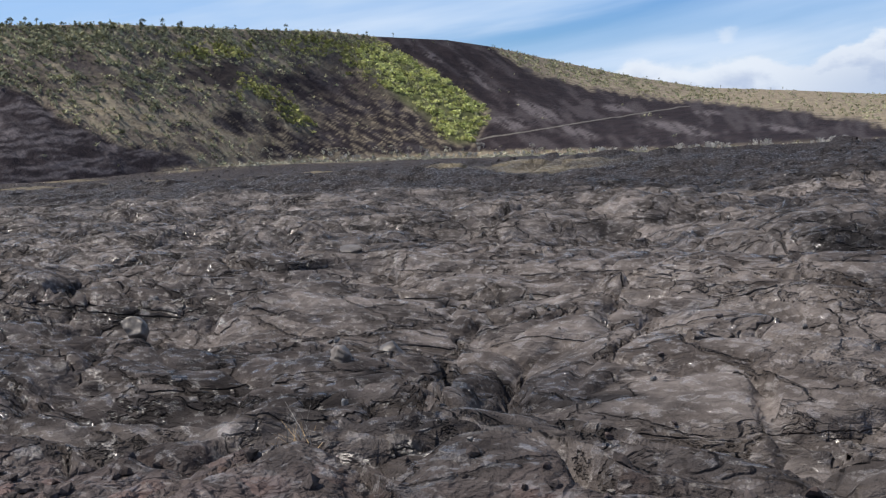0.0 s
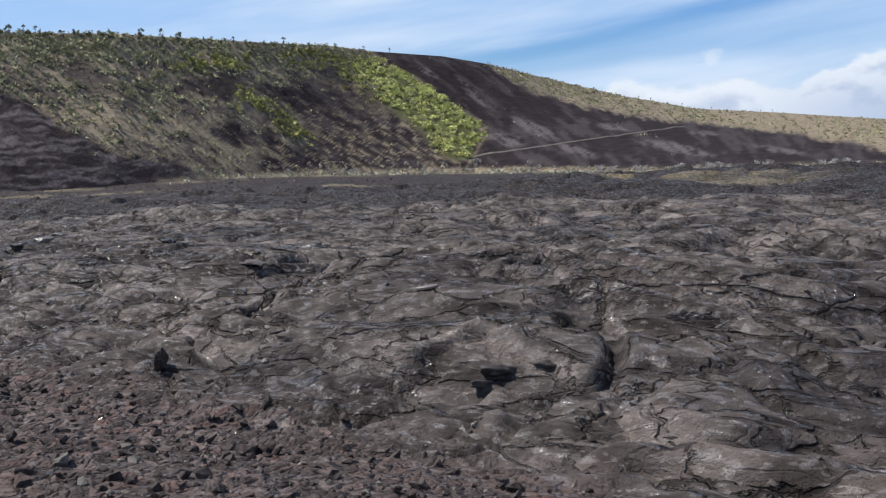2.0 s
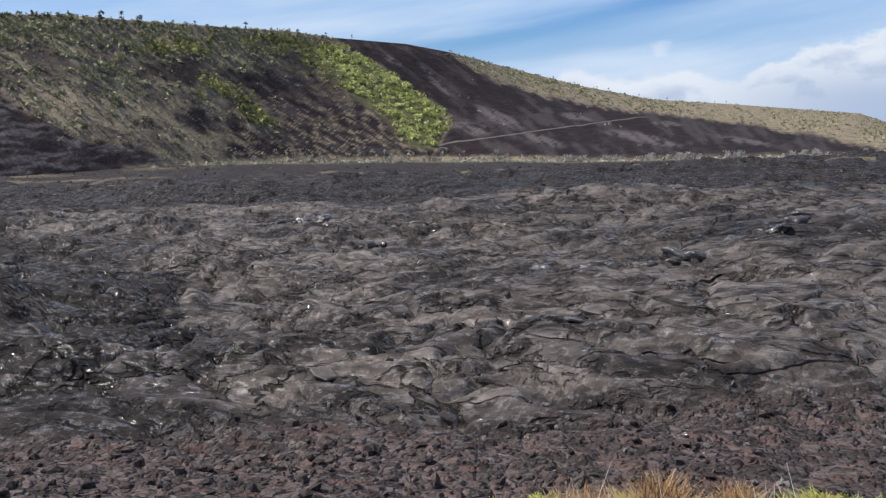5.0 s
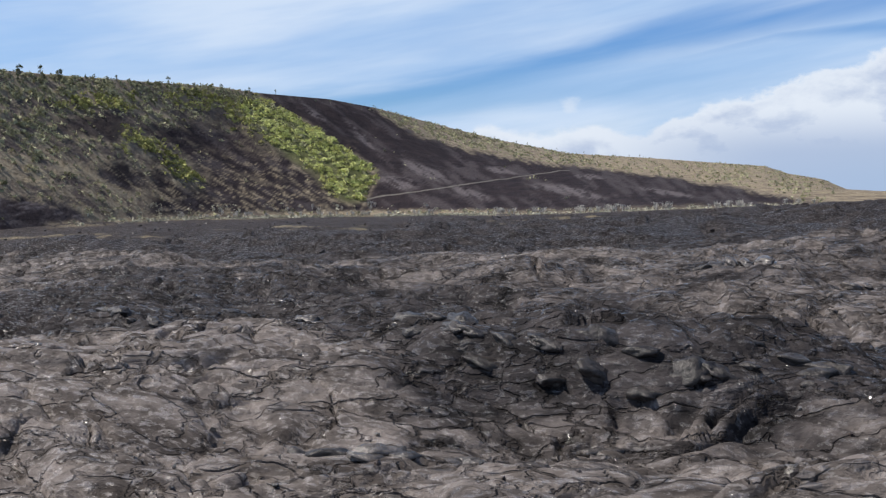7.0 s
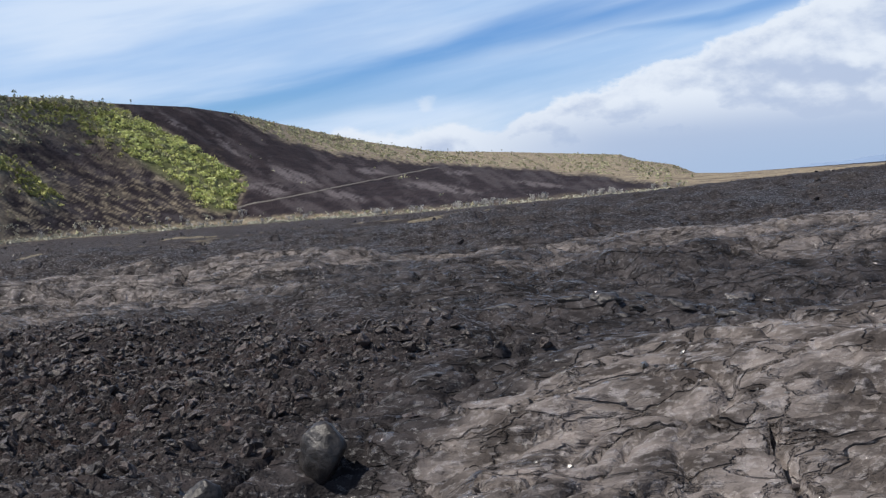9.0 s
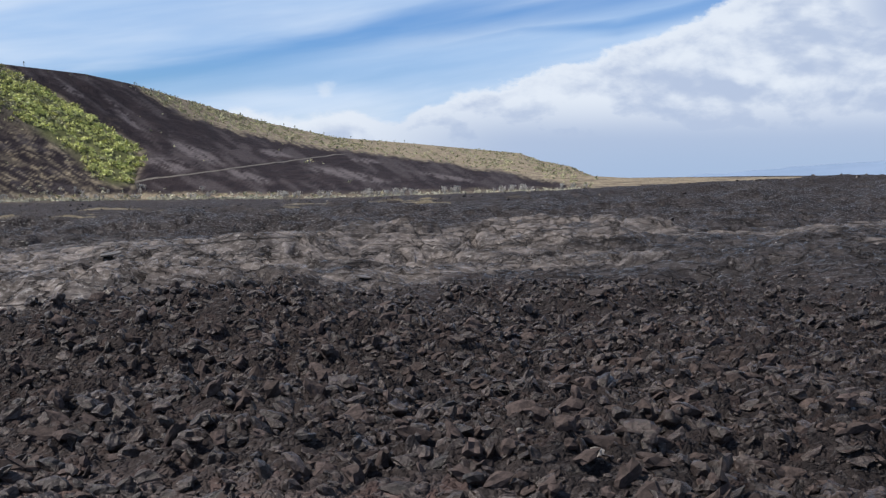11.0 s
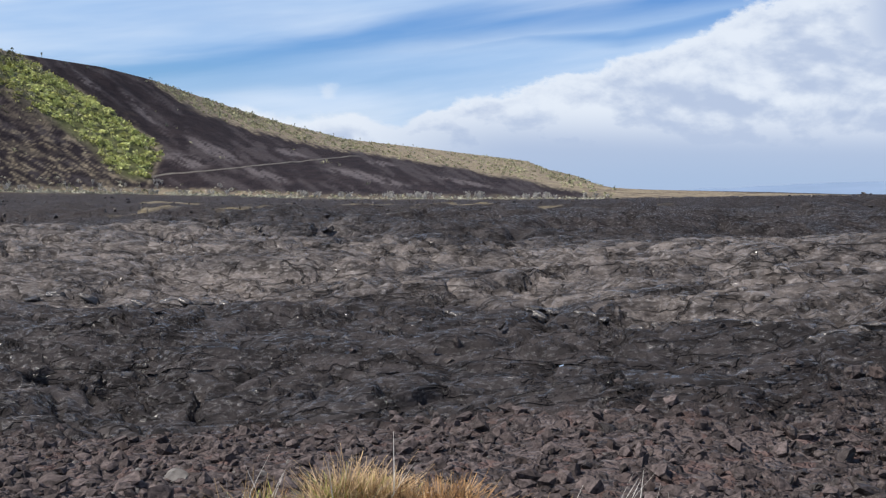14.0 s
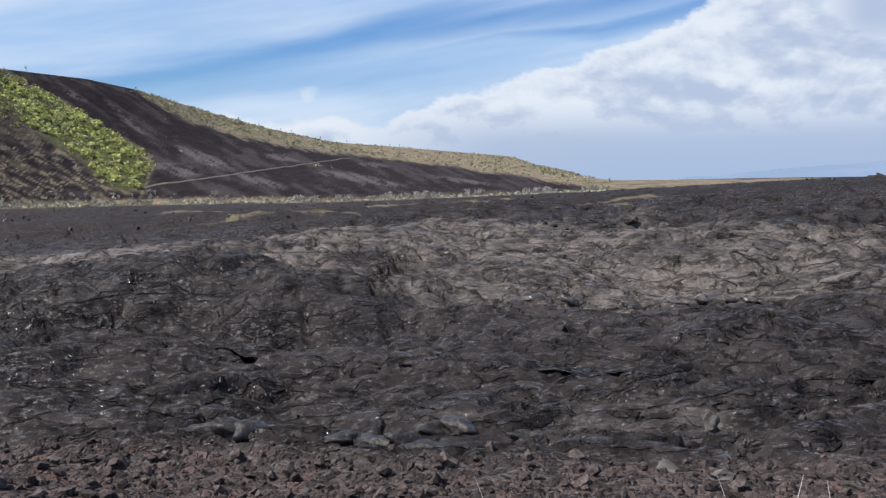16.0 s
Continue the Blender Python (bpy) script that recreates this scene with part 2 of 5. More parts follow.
def hill_ground():
    mat, k, b = material("hillside_soil")
    pos = k.node("ShaderNodeNewGeometry").outputs["Position"]
    lava, grey, straw, lawn = (attr(k, n) for n in ("lava", "grey", "straw", "lawn"))
    mid = k.noise(pos, 0.05, 6.0, 0.65)
    fine = k.noise(pos, 0.28, 4.0, 0.7)
    veg = k.mix(k.ramp(mid, 0.34, 0.64), (0.115, 0.094, 0.088), (0.27, 0.235, 0.175))
    veg = k.mix(k.ramp(fine, 0.5, 0.72, 0.0, 0.6), veg, (0.40, 0.36, 0.26))
    cinder = k.mix(k.ramp(mid, 0.3, 0.7), (0.019, 0.0162, 0.0205), (0.035, 0.0285, 0.0325))
    ash = k.mix(k.ramp(fine, 0.35, 0.65), (0.085, 0.076, 0.083), (0.155, 0.140, 0.149))
    cinder = k.mix(k.m("MULTIPLY", grey, 0.9), cinder, ash)
    col = k.mix(lava, veg, cinder)
    tan = k.mix(k.ramp(fine, 0.35, 0.65), (0.19, 0.155, 0.108), (0.40, 0.34, 0.245))
    col = k.mix(k.m("MULTIPLY", straw, k.ramp(mid, 0.34, 0.54)), col, tan)
    col = k.mix(k.m("MULTIPLY", lawn, 0.8), col, (0.075, 0.092, 0.030))
    k.put(b.inputs["Base Color"], col)
    b.inputs["Roughness"].default_value = 0.95
    b.inputs["Specular IOR Level"].default_value = 0.05
    bump(k, b, k.m("ADD", mid, k.m("MULTIPLY", fine, 0.4)), 0.7, 6.0)
    return mat


def plain(name, a, c, scale, rough, spec=0.3, per_object=0.25, height=0.02):
    mat, k, b = material(name)
    pos = k.node("ShaderNodeNewGeometry")
    n = k.noise(pos.outputs["Position"], scale, 5.0, 0.65)
    col = k.mix(k.ramp(n, 0.3, 0.7), a, c)
    info = k.node("ShaderNodeObjectInfo").outputs["Random"]
    isl = pos.outputs["Random Per Island"]
    v = k.m("ADD", 1.0, k.m("MULTIPLY", k.m("SUBTRACT", k.m("ADD", info, isl), 1.0), per_object))
    hsv = k.node("ShaderNodeHueSaturation")
    k.put(hsv.inputs["Color"], col)
    k.put(hsv.inputs["Value"], v)
    k.put(b.inputs["Base Color"], hsv.outputs[0])
    b.inputs["Roughness"].default_value = rough
    b.inputs["Specular IOR Level"].default_value = spec
    bump(k, b, n, 0.6, height)
    return mat


LAVA = lava_ground()
HILL = hill_ground()
ROCK = plain("clinker_rock", (0.023, 0.0195, 0.0192), (0.095, 0.079, 0.076), 26.0, 0.8, 0.15, 0.8, 0.025)
GLASS_CHIP = plain("glassy_chips", (0.07, 0.066, 0.062), (0.24, 0.228, 0.215), 14.0, 0.22, 0.9, 0.6, 0.02)
COBBLE = plain("brown_cobble", (0.045, 0.037, 0.037), (0.17, 0.138, 0.134), 24.0, 0.8, 0.15, 0.6, 0.03)
RED_ROCK = plain("oxidised_rock", (0.042, 0.034, 0.0325), (0.096, 0.074, 0.069), 24.0, 0.85, 0.12, 0.5)
CLINKER = plain("glassy_clinker", (0.0135, 0.0103, 0.0096), (0.064, 0.049, 0.045), 22.0, 0.4, 0.45, 1.0, 0.05)
GREY_ROCK = plain("weathered_rock", (0.075, 0.070, 0.066), (0.19, 0.178, 0.168), 9.0, 0.75, 0.3, 0.5)
SLAB = plain("pahoehoe_crust", (0.06, 0.052, 0.047), (0.17, 0.15, 0.135), 6.0, 0.5, 0.5, 0.4)
STRAW = plain("dry_grass", (0.27, 0.185, 0.10), (0.50, 0.37, 0.22), 6.0, 0.8, 0.15, 0.7, 0.003)
GREEN_BLADE = plain("green_grass", (0.20, 0.22, 0.055), (0.40, 0.41, 0.11), 6.0, 0.75, 0.2, 0.5, 0.003)
SHRUB = plain("shrub_leaves", (0.18, 0.185, 0.115), (0.46, 0.45, 0.29), 0.06, 0.9, 0.03, 0.5)
PALE_SCRUB = plain("pale_scrub", (0.24, 0.235, 0.18), (0.52, 0.50, 0.40), 0.06, 0.9, 0.03, 0.5)
LOBE_LEAF = plain("olive_leaves", (0.24, 0.25, 0.095), (0.56, 0.56, 0.225), 0.06, 0.9, 0.03, 0.45)
KUKUI = plain("pale_green_leaves", (0.33, 0.37, 0.13), (0.72, 0.74, 0.33), 0.05, 0.85, 0.08, 0.45)
DARK_LEAF = plain("dark_leaves", (0.055, 0.070, 0.038), (0.15, 0.17, 0.085), 0.4, 0.8, 0.2, 0.6)
BARK = plain("grey_bark", (0.147, 0.135, 0.1236), (0.294, 0.2775, 0.2549), 2.0, 0.9, 0.2, 0.3)
BLEACHED = plain("bleached_wood", (0.34, 0.33, 0.31), (0.55, 0.535, 0.50), 1.0, 0.9, 0.1, 0.4)
GRAVEL_ROAD = plain("track_gravel", (0.10, 0.093, 0.088), (0.16, 0.15, 0.14), 0.3, 0.95, 0.1, 0.1)
# blue of the far mountain: aerial haze painted into the base colour
HAZE_BLUE = plain("hazed_slopes", (0.20, 0.28, 0.41), (0.23, 0.31, 0.45), 0.002, 1.0, 0.0, 0.0)
GLASSY = plain("glassy_boulder", (0.014, 0.0125, 0.0125), (0.050, 0.045, 0.043), 11.0, 0.36, 0.4, 0.3, 0.04)
TOE = plain("glassy_lava_toe", (0.016, 0.0146, 0.0146), (0.060, 0.054, 0.052), 11.0, 0.36, 0.4, 0.5, 0.06)
PALE_TOE = plain("weathered_lava_toe", (0.035, 0.031, 0.029), (0.115, 0.102, 0.094), 12.0, 0.27, 0.8, 0.6, 0.05)
RUSSET = plain("withered_grass", (0.22, 0.125, 0.06), (0.44, 0.27, 0.135), 6.0, 0.85, 0.1, 0.7, 0.003)

# ---- noise and heights ----
def hashed(i, j, s):
    h = (i.astype(np.int64) * 374761393 + j.astype(np.int64) * 668265263 + s * 974634557) & 0xFFFFFFFF
    h = ((h ^ (h >> 13)) * 1274126177) & 0xFFFFFFFF
    h = ((h ^ (h >> 15)) * 2246822519) & 0xFFFFFFFF
    return ((h ^ (h >> 16)) & 0xFFFFFF) / 16777215.0


def soft(x, y, s):
    """Smooth noise from -1 to 1."""
    i, j = np.floor(x), np.floor(y)
    u, v = x - i, y - j
    u, v = u * u * u * (u * (u * 6 - 15) + 10), v * v * v * (v * (v * 6 - 15) + 10)
    a, b = hashed(i, j, s), hashed(i + 1, j, s)
    c, d = hashed(i, j + 1, s), hashed(i + 1, j + 1, s)
    return 2 * ((a + (b - a) * u) * (1 - v) + (c + (d - c) * u) * v) - 1


def fbm(x, y, s, octaves=4, gain=0.5):
    out, amp, tot = 0, 1.0, 0.0
    for o in range(octaves):
        out = out + amp * soft(x * 2 ** o + 17.3 * o, y * 2 ** o - 9.1 * o, s + o)
        tot, amp = tot + amp, amp * gain
    return out / tot


def cells(x, y, s):
    """Nearest and second distances to scattered points, and the nearest point's random number."""
    i, j = np.floor(x), np.floor(y)
    f1, f2, r = np.full(x.shape, 9.0), np.full(x.shape, 9.0), np.zeros(x.shape)
    ox, oy = np.zeros(x.shape), np.zeros(x.shape)
    for a in (-1, 0, 1):
        for b in (-1, 0, 1):
            px = i + a + hashed(i + a, j + b, s)
            py = j + b + hashed(i + a, j + b, s + 1)
            d = np.hypot(px - x, py - y)
            near = d < f1
            f2 = np.where(near, f1, np.minimum(f2, d))
            r = np.where(near, hashed(i + a, j + b, s + 2), r)
            ox, oy = np.where(near, x - px, ox), np.where(near, y - py, oy)
            f1 = np.where(near, d, f1)
    lean = ox * np.cos(40 * r) + oy * np.sin(40 * r)             # a random tilt for each cell
    return f1, f2, r, lean


def step(a, b, v):
    t = np.clip((v - a) / (b - a), 0, 1)
    return t * t * (3 - 2 * t)


def spot(x, y, cx, cy, rx, ry, turn=0.0):
    """1 in the middle of an oval, 0 outside."""
    c, s = math.cos(radians(turn)), math.sin(radians(turn))
    u, v = ((x - cx) * c + (y - cy) * s) / rx, (-(x - cx) * s + (y - cy) * c) / ry
    return 1 - step(0.55, 1.15, np.hypot(u, v))


def path_y(x):
    """The line of the road beside the field."""
    return np.interp(x, [-110, -95, -80, -69, -53, -38, -22, -9, 0, 10], [2.5, -0.4, -2.8, -3.9, -5.4, -6.4, -2.6, -1.4, 0.0, 1.5])


EYE = (-45.0, -3.0, 1.2)
# degrees, then the distance of the foot of the slope and its angle over the horizon
FOOT = np.array([(-70, 450, -2.2), (-48, 560, -2.1), (-42, 640, -1.9), (-38, 710, -1.65), (-34, 790, -1.5), (-31, 850, -1.5), (-26, 910, -1.5), (-21, 950, -1.55), (-15.5, 850, -1.6),
                 (-11, 790, -1.65), (-2, 690, -1.5), (3, 700, -1.4), (6.8, 800, -1.2), (12, 850, -1.0), (17, 900, -0.78), (45, 900, -0.66)])
# where the bare lava of the slope ends
BREAK = np.array([(-70, 600, 2.0), (-48, 690, 2.6), (-42, 750, 2.7), (-36, 860, 2.8), (-31, 990, 2.7), (-26.4, 1215, 5.6), (-20.9, 1300, 4.2),
                  (-16.1, 1260, 2.15), (-12.5, 1220, 1.35), (-9, 1190, 0.97), (-2.9, 1090, 0.2), (2.3, 990, -0.35), (6.8, 960, -0.62), (45, 1200, -0.66)])
CREST = np.array([(-70, 780, 6.2), (-48, 820, 6.95), (-42, 880, 7.0), (-36, 1000, 6.65), (-30, 1150, 6.3), (-27.7, 1220, 5.95), (-23.3, 1330, 5.55),
                  (-20.5, 1390, 5.0), (-16.8, 1620, 3.95), (-12.8, 1850, 2.87), (-8.7, 2050, 2.0), (-4.4, 2260, 1.65), (2.6, 2600, 0.97), (3.9, 2750, 0.5),
                  (5.7, 2900, 0.15), (7.0, 3000, -0.45), (9, 3000, -0.6), (45, 3000, -0.55)])


def profile(az):
    """Distances and heights of foot, break and crest of the slope in a direction."""
    out = []
    for tab in (FOOT, BREAK, CREST):
        d, e = np.interp(az, tab[:, 0], tab[:, 1]), np.interp(az, tab[:, 0], tab[:, 2])
        out += [d, EYE[2] + d * np.tan(np.radians(e))]
    return out


def polar(x, y):
    return np.degrees(np.arctan2(x - EYE[0], y - EYE[1])), np.hypot(x - EYE[0], y - EYE[1])


def smooth_slope(az, d):
    df, zf, db, zb, dc, zc = profile(az)
    z = np.where(d < db, zf + (zb - zf) * np.clip((d - df) / (db - df), -0.2, 1), zb + (zc - zb) * np.clip((d - db) / (dc - db), 0, 1))
    return np.where(d > dc, zc - (d - dc) * 0.12, z)


def climb(az, d):
    """0 at the foot of the slope, 1 at its crest."""
    df, zf, db, zb, dc, zc = profile(az)
    return (smooth_slope(az, d) - zf) / np.maximum(zc - zf, 5)


def slope_height(az, d):
    """Height of the hillside; below its foot it dips under the plain. Gullies run down towards the right."""
    df, zf, db, zb, dc, zc = profile(az)
    z = smooth_slope(az, d)
    up = step(0.0, 0.3, (d - df) / (dc - df)) * (1 - step(0.8, 1.0, (d - df) / (dc - df)))
    left = 1 - step(-24, -18, az)
    q = az + 9 * climb(az, d)
    gully = fbm(q * 0.5, az * 0.10, 61, 4)
    return z + up * (gully * (0.8 + 6 * left) + fbm(q * 2.4, d * 0.012, 65, 3) * (0.5 + 1.5 * left))


def plain_height(x, y):
    """The tilted plain by the road and its fall towards the foot of the hill."""
    near = 0.026 * x + 0.0027 * y
    near = np.where(x > 60, 1.56 + 0.004 * (x - 60), near)
    az, d = polar(x, y)
    df, zf = profile(az)[:2]
    away = np.where(y > 0, np.clip((d - 65) / (df - 65), 0, 1) ** 0.78, 0)
    z = near * (1 - away) + zf * away
    return np.where(d > df, zf - 0.0075 * (d - df), z)


def zones(x, y):
    """pale crust, rubble, dry grass, rust: 0 to 1 over the field."""
    w = y - path_y(x)
    wob = 2.2 * fbm(x * 0.16, y * 0.16, 21, 4) + 0.8 * fbm(x * 0.9, y * 0.9, 25, 3)
    top = np.interp(x, [-140, -110, -100, -92, -84, -62, -45, -20, 0, 12], [60, 47, 42, 34, 26.5, 26, 28.5, 29, 33, 36])
    bot = np.interp(x, [-140, -104, -94, -84, -79, -74, -71, -67, -63, -58, -53, -49, -45, -40, -36, 5], [24, 22, 19.5, 18.3, 12.5, 8.5, 10.5, 14, 19, 22, 18, 15, 14, 11, 4, 0])
    edge = 1.2 + 0.05 * y
    band = step(-edge, edge, y + wob - bot) * (1 - step(-edge, edge, y + 1.5 * wob - top))
    tone = np.interp(x, [-105, -80, -62, -45, -35, -10, 4], [0.56, 0.55, 0.54, 0.50, 0.45, 0.47, 0.5])
    pale = band * tone
    pale = np.maximum(pale, 0.56 * spot(x + wob, y + 0.5 * wob, -86, 22, 15, 4.5, 8))
    pale = np.maximum(pale, 1.05 * spot(x + 0.4 * wob, y, -49.0, 2.3, 6.5, 4.0, -12))      # slabs by the road
    pale = np.maximum(pale, 1.05 * spot(x, y + 0.3 * wob, -48.8, 4.7, 4.0, 1.3, 8))
    pale = np.maximum(pale, 1.1 * spot(x, y + 0.3 * wob, -1.3, 9.0, 2.1, 3.0, 15))
    pale = np.maximum(pale, 0.6 * spot(x, y + 0.2 * wob, -27.5, 7.3, 2.6, 1.2, 0))
    pale = np.maximum(pale, 0.62 * spot(x + 0.3 * wob, y, -41.0, 0.8, 6.5, 4.0, 0))
    pale = pale * (1 - 0.8 * spot(x + 0.2 * wob, y, -43.0, 7.2, 3.6, 2.4, 0))
    pale = np.maximum(pale, 0.3 * spot(x + 0.5 * wob, y, -92.0, 9.5, 8.0, 2.6, 0) * step(-0.2, 0.2, wob))
    pale = pale - 0.3 * spot(x + 0.3 * wob, y, -7.5, 6.2, 6.0, 2.6, 0) - 0.12 * spot(x, y, -27, 15, 6, 4, 0) - 0.4 * spot(x + 0.2 * wob, y, 0.6, 13.2, 2.4, 3.2, 0) + 0.18 * spot(x, y, -4.6, 11.5, 3.0, 3.0)
    pale = pale - 0.22 * (1 - step(0, 0.3, pale)) * np.maximum(step(-34, -38, x), step(26, 34, y))
    far = step(30, 60, y) * 0.42 * step(0.05, 0.4, fbm(x * 0.03, y * 0.14, 23, 4))
    clinker = spot(x + 0.5 * wob, y + 0.3 * wob, -64.5, 8.0, 10.5, 8.5, 8)
    clinker = np.maximum(clinker, spot(x, y + 0.4 * wob, -72.0, 4.0, 10.0, 6.4, 0))
    clinker = np.maximum(clinker, 0.12 * spot(x, y + 0.5 * wob, -90.0, 14.0, 17.0, 6.0, 0))
    clinker = np.maximum(clinker, 0.25 * step(0, 6, y + wob - top) + 0.45 * step(50, 110, y))
    clinker = clinker * (1 - step(0.35, 0.6, pale))
    verge = np.interp(x, [-110, -99, -90, -80, -76, -60, -52, -40, -34, -29, -22, -17, -12, 4], [9.6, 9.4, 9.3, 9.0, 8.3, 5.0, 3.0, 4.5, 7.2, 8.0, 8.6, 7.2, 4.0, 3.4])
    gravel = 1 - step(-0.8, 0.8, w + 0.35 * wob - verge)
    rust = 0.5 * gravel + 0.35 * clinker * step(-60, -68, x) + 0.35 * spot(x, y, -10, 8, 14, 7)
    dry = np.zeros(np.shape(x))
    for cx, cy, rx, ry, turn in ((-322, 292, 100, 17, -19), (-450, 410, 60, 18, -30), (-100, 282, 48, 11, 5), (-24, 57, 14, 4, -35), (-70, 110, 22, 5, 0), (-120, 150, 30, 6, 0), (-86, 62, 9, 2.5, 0), (-106, 95, 18, 5, 0), (-150, 260, 60, 12, 0)):
        dry = np.maximum(dry, (0.3 + 0.6 * step(-0.2, 0.25, fbm(x * 0.06, y * 0.3, 29, 4))) * spot(x + wob, y + wob, cx, cy, rx, ry, turn))
    az, d = polar(x, y)
    df = profile(az)[0]
    dry = np.maximum(dry, np.interp(az, [-40, -37, -14, -6, 5, 8], [0, 0.75, 0.7, 0.5, 0.4, 0]) * step(0.72, 0.93, d / df + 0.03 * wob) * step(-0.1, 0.3, fbm(x * 0.02, y * 0.02, 33, 3)))
    return pale + far * (pale < 0.2), clinker, gravel, dry, rust


def field_height(x, y, cell):
    """Heights of the lava field, with relief no finer than the cell allows; also its zones."""
    pale, clinker, gravel, dry, rust = zones(x, y)
    fade = lambda size: 1 - step(0.25, 0.6, cell / size)
    z = plain_height(x, y)
    z = z + 0.5 * spot(x, y, -19, 15, 17, 9) - 0.80 * spot(x, y, -92, 13, 17, 9) - 0.35 * spot(x, y, -70, 60, 40, 22)
    z = z + 0.42 * spot(x, y, -42.4, 6.4, 3.6, 2.1) + 0.15 * spot(x, y, -67.5, 12.5, 5.5, 3.2, 10) + 0.35 * spot(x, y, -69.3, 8.5, 4.0, 2.4) + 0.35 * spot(x, y, -49, 4.5, 5.5, 2.6) + 0.3 * spot(x, y, -1.0, 10, 2.6, 3.2)
    z = z + shoulder(x, y - path_y(x))
    d = np.hypot(x + 45, y)
    z = z + 0.42 * fbm(x * 0.11, y * 0.15, 3, 3) * (1 + np.minimum(d, 70) / 90) * (1 - 0.7 * gravel)
    wx = x + 0.9 * fbm(x * 0.45, y * 0.45, 5, 3)
    wy = y + 0.9 * fbm(x * 0.45, y * 0.45, 9, 3)
    crust = (1 - 0.85 * clinker) * (1 - 0.9 * gravel)
    whole_slab = np.maximum(np.maximum(spot(x, y, -49.0, 2.6, 7.5, 4.6, -12), spot(x, y, -3.0, 9.0, 4.5, 4.5)), spot(x, y, -42.5, 6.0, 4.5, 3.4))
    whole = 1 - 0.55 * whole_slab
    # swollen black lobes at the front of a flow
    front = spot(x + 0.5 * fbm(x, y, 201, 2), y + 0.4 * fbm(x, y, 203, 2), -42.8, 6.2, 4.4, 2.0, -4)
    crust = crust * (1 - 0.8 * front) * (1 - 0.25 * spot(x, y, -25, 12, 11, 9)) * (1 - 0.5 * spot(x, y, -27.5, 7.2, 3.4, 1.8))
    f1, f2, r, lean = cells(1.1 * x + 0.5 * wx, 1.7 * y + 0.4 * wy, 207)
    z = z + front * (0.26 * np.sqrt(np.clip(1.15 - f1, 0.0, 1)) * (0.5 + r) - 0.12) * fade(0.7)
    f1, f2, r, lean = cells(3.0 * wx, 4.2 * wy, 211)
    z = z + front * 0.07 * np.sqrt(np.clip(1.1 - f1, 0.0, 1)) * (0.3 + r) * fade(0.3)
    # ledges of overlapping sheets
    soften = 1 - np.clip(0.2 + 4.5 * cell, 0, 0.95)
    lev = 4.2 * fbm(wx * 0.14, wy * 0.36, 13, 4, 0.42)
    n = np.floor(lev)
    z = z + crust * (0.12 + 0.03 * step(10, 16, y)) * (n + step(soften, 1.0, lev - n)) * fade(1.2)
    z = z - crust * 0.11 * step(soften - 0.22, soften - 0.10, lev - n) * (1 - step(soften - 0.04, soften, lev - n)) * fade(0.9)
    lev = 3.4 * fbm(wx * 0.19, wy * 0.75, 15, 3, 0.42)
    n2 = np.floor(lev)
    z = z + crust * (0.09 - 0.03 * whole_slab) * (n2 + step(soften, 1.0, lev - n2)) * fade(0.6)
    z = z - crust * 0.06 * step(soften - 0.24, soften - 0.12, lev - n2) * (1 - step(soften - 0.04, soften, lev - n2)) * fade(0.5)
    # swollen lobes with seams
    f1, f2, r, lean = cells(wx * 0.36, wy * 0.62, 31)
    seam = step(0.0, 0.09, f2 - f1)
    z = z + crust * (0.12 * (1 - np.minimum(f1, 1) ** 2) * (0.4 + r) + 0.05 * lean - 0.05 * (1 - seam)) * fade(1.6)
    # broken plates, each tilted its own way
    f1, f2, r1, lean = cells(wx * 0.55, wy * 1.8, 41)
    rim = step(0.0, 0.24, f2 - f1)
    plate = 0.055 * (r1 - 0.3) + 0.06 * lean * (r1 > 0.35) + 0.045 * rim
    z = z + crust * whole * plate * fade(0.7)
    f1, f2, r2, lean = cells(wx * 2.1, wy * 4.0, 47)
    toes = step(-0.25, 0.3, fbm(x * 0.4, y * 0.5, 51, 2))
    z = z + crust * (0.04 * np.sqrt(np.clip((f2 - f1) / 0.45, 0.02, 1)) + 0.03 * (r2 - 0.5) + 0.03 * lean) * (0.15 + 0.9 * toes) * whole * fade(0.28)
    pale = np.clip(pale + crust * (0.30 * (r1 - 0.5) + 0.18 * (r2 - 0.5) + 0.11 * (np.mod(n2 * 7, 3) - 1)) * (0.35 + pale), -0.3, 1.3)
    # ropes
    rope = step(0.1, 0.35, fbm(x * 0.33, y * 0.4, 71, 2)) * crust
    for cx, cy, rx, ry in ((-0.3, 7.3, 1.2, 1.1), (-2.6, 6.2, 0.5, 1.6), (-50.6, 1.3, 1.9, 1.3), (-43.6, 0.7, 2.4, 1.3), (-26.8, 8.1, 1.5, 0.6)):
        rope = np.maximum(rope, 2.3 * spot(x, y, cx, cy, rx, ry))
    z = z + rope * 0.007 * np.sin(46 * (wy + 0.35 * np.sin(wx * 1.1) + 0.12 * fbm(x * 1.5, y * 1.5, 73, 2))) * fade(0.2)
    # long open cracks
    c = np.abs(fbm(wx * 0.14, wy * 0.36, 81, 3))
    z = z - crust * (0.16 + 0.8 * np.minimum(cell, 0.2)) * (1 - step(0.004 + 0.06 * cell, 0.013 + 0.14 * cell, c)) * fade(0.9)
    c = np.abs(fbm(wx * 0.32, wy * 0.70, 85, 3))
    z = z - crust * (0.11 + 0.4 * np.minimum(cell, 0.2)) * (1 - step(0.006 + 0.06 * cell, 0.024 + 0.10 * cell, c)) * fade(0.5)
    # the widest cracks and ledges
    gap, deep = open_cracks(x, y)
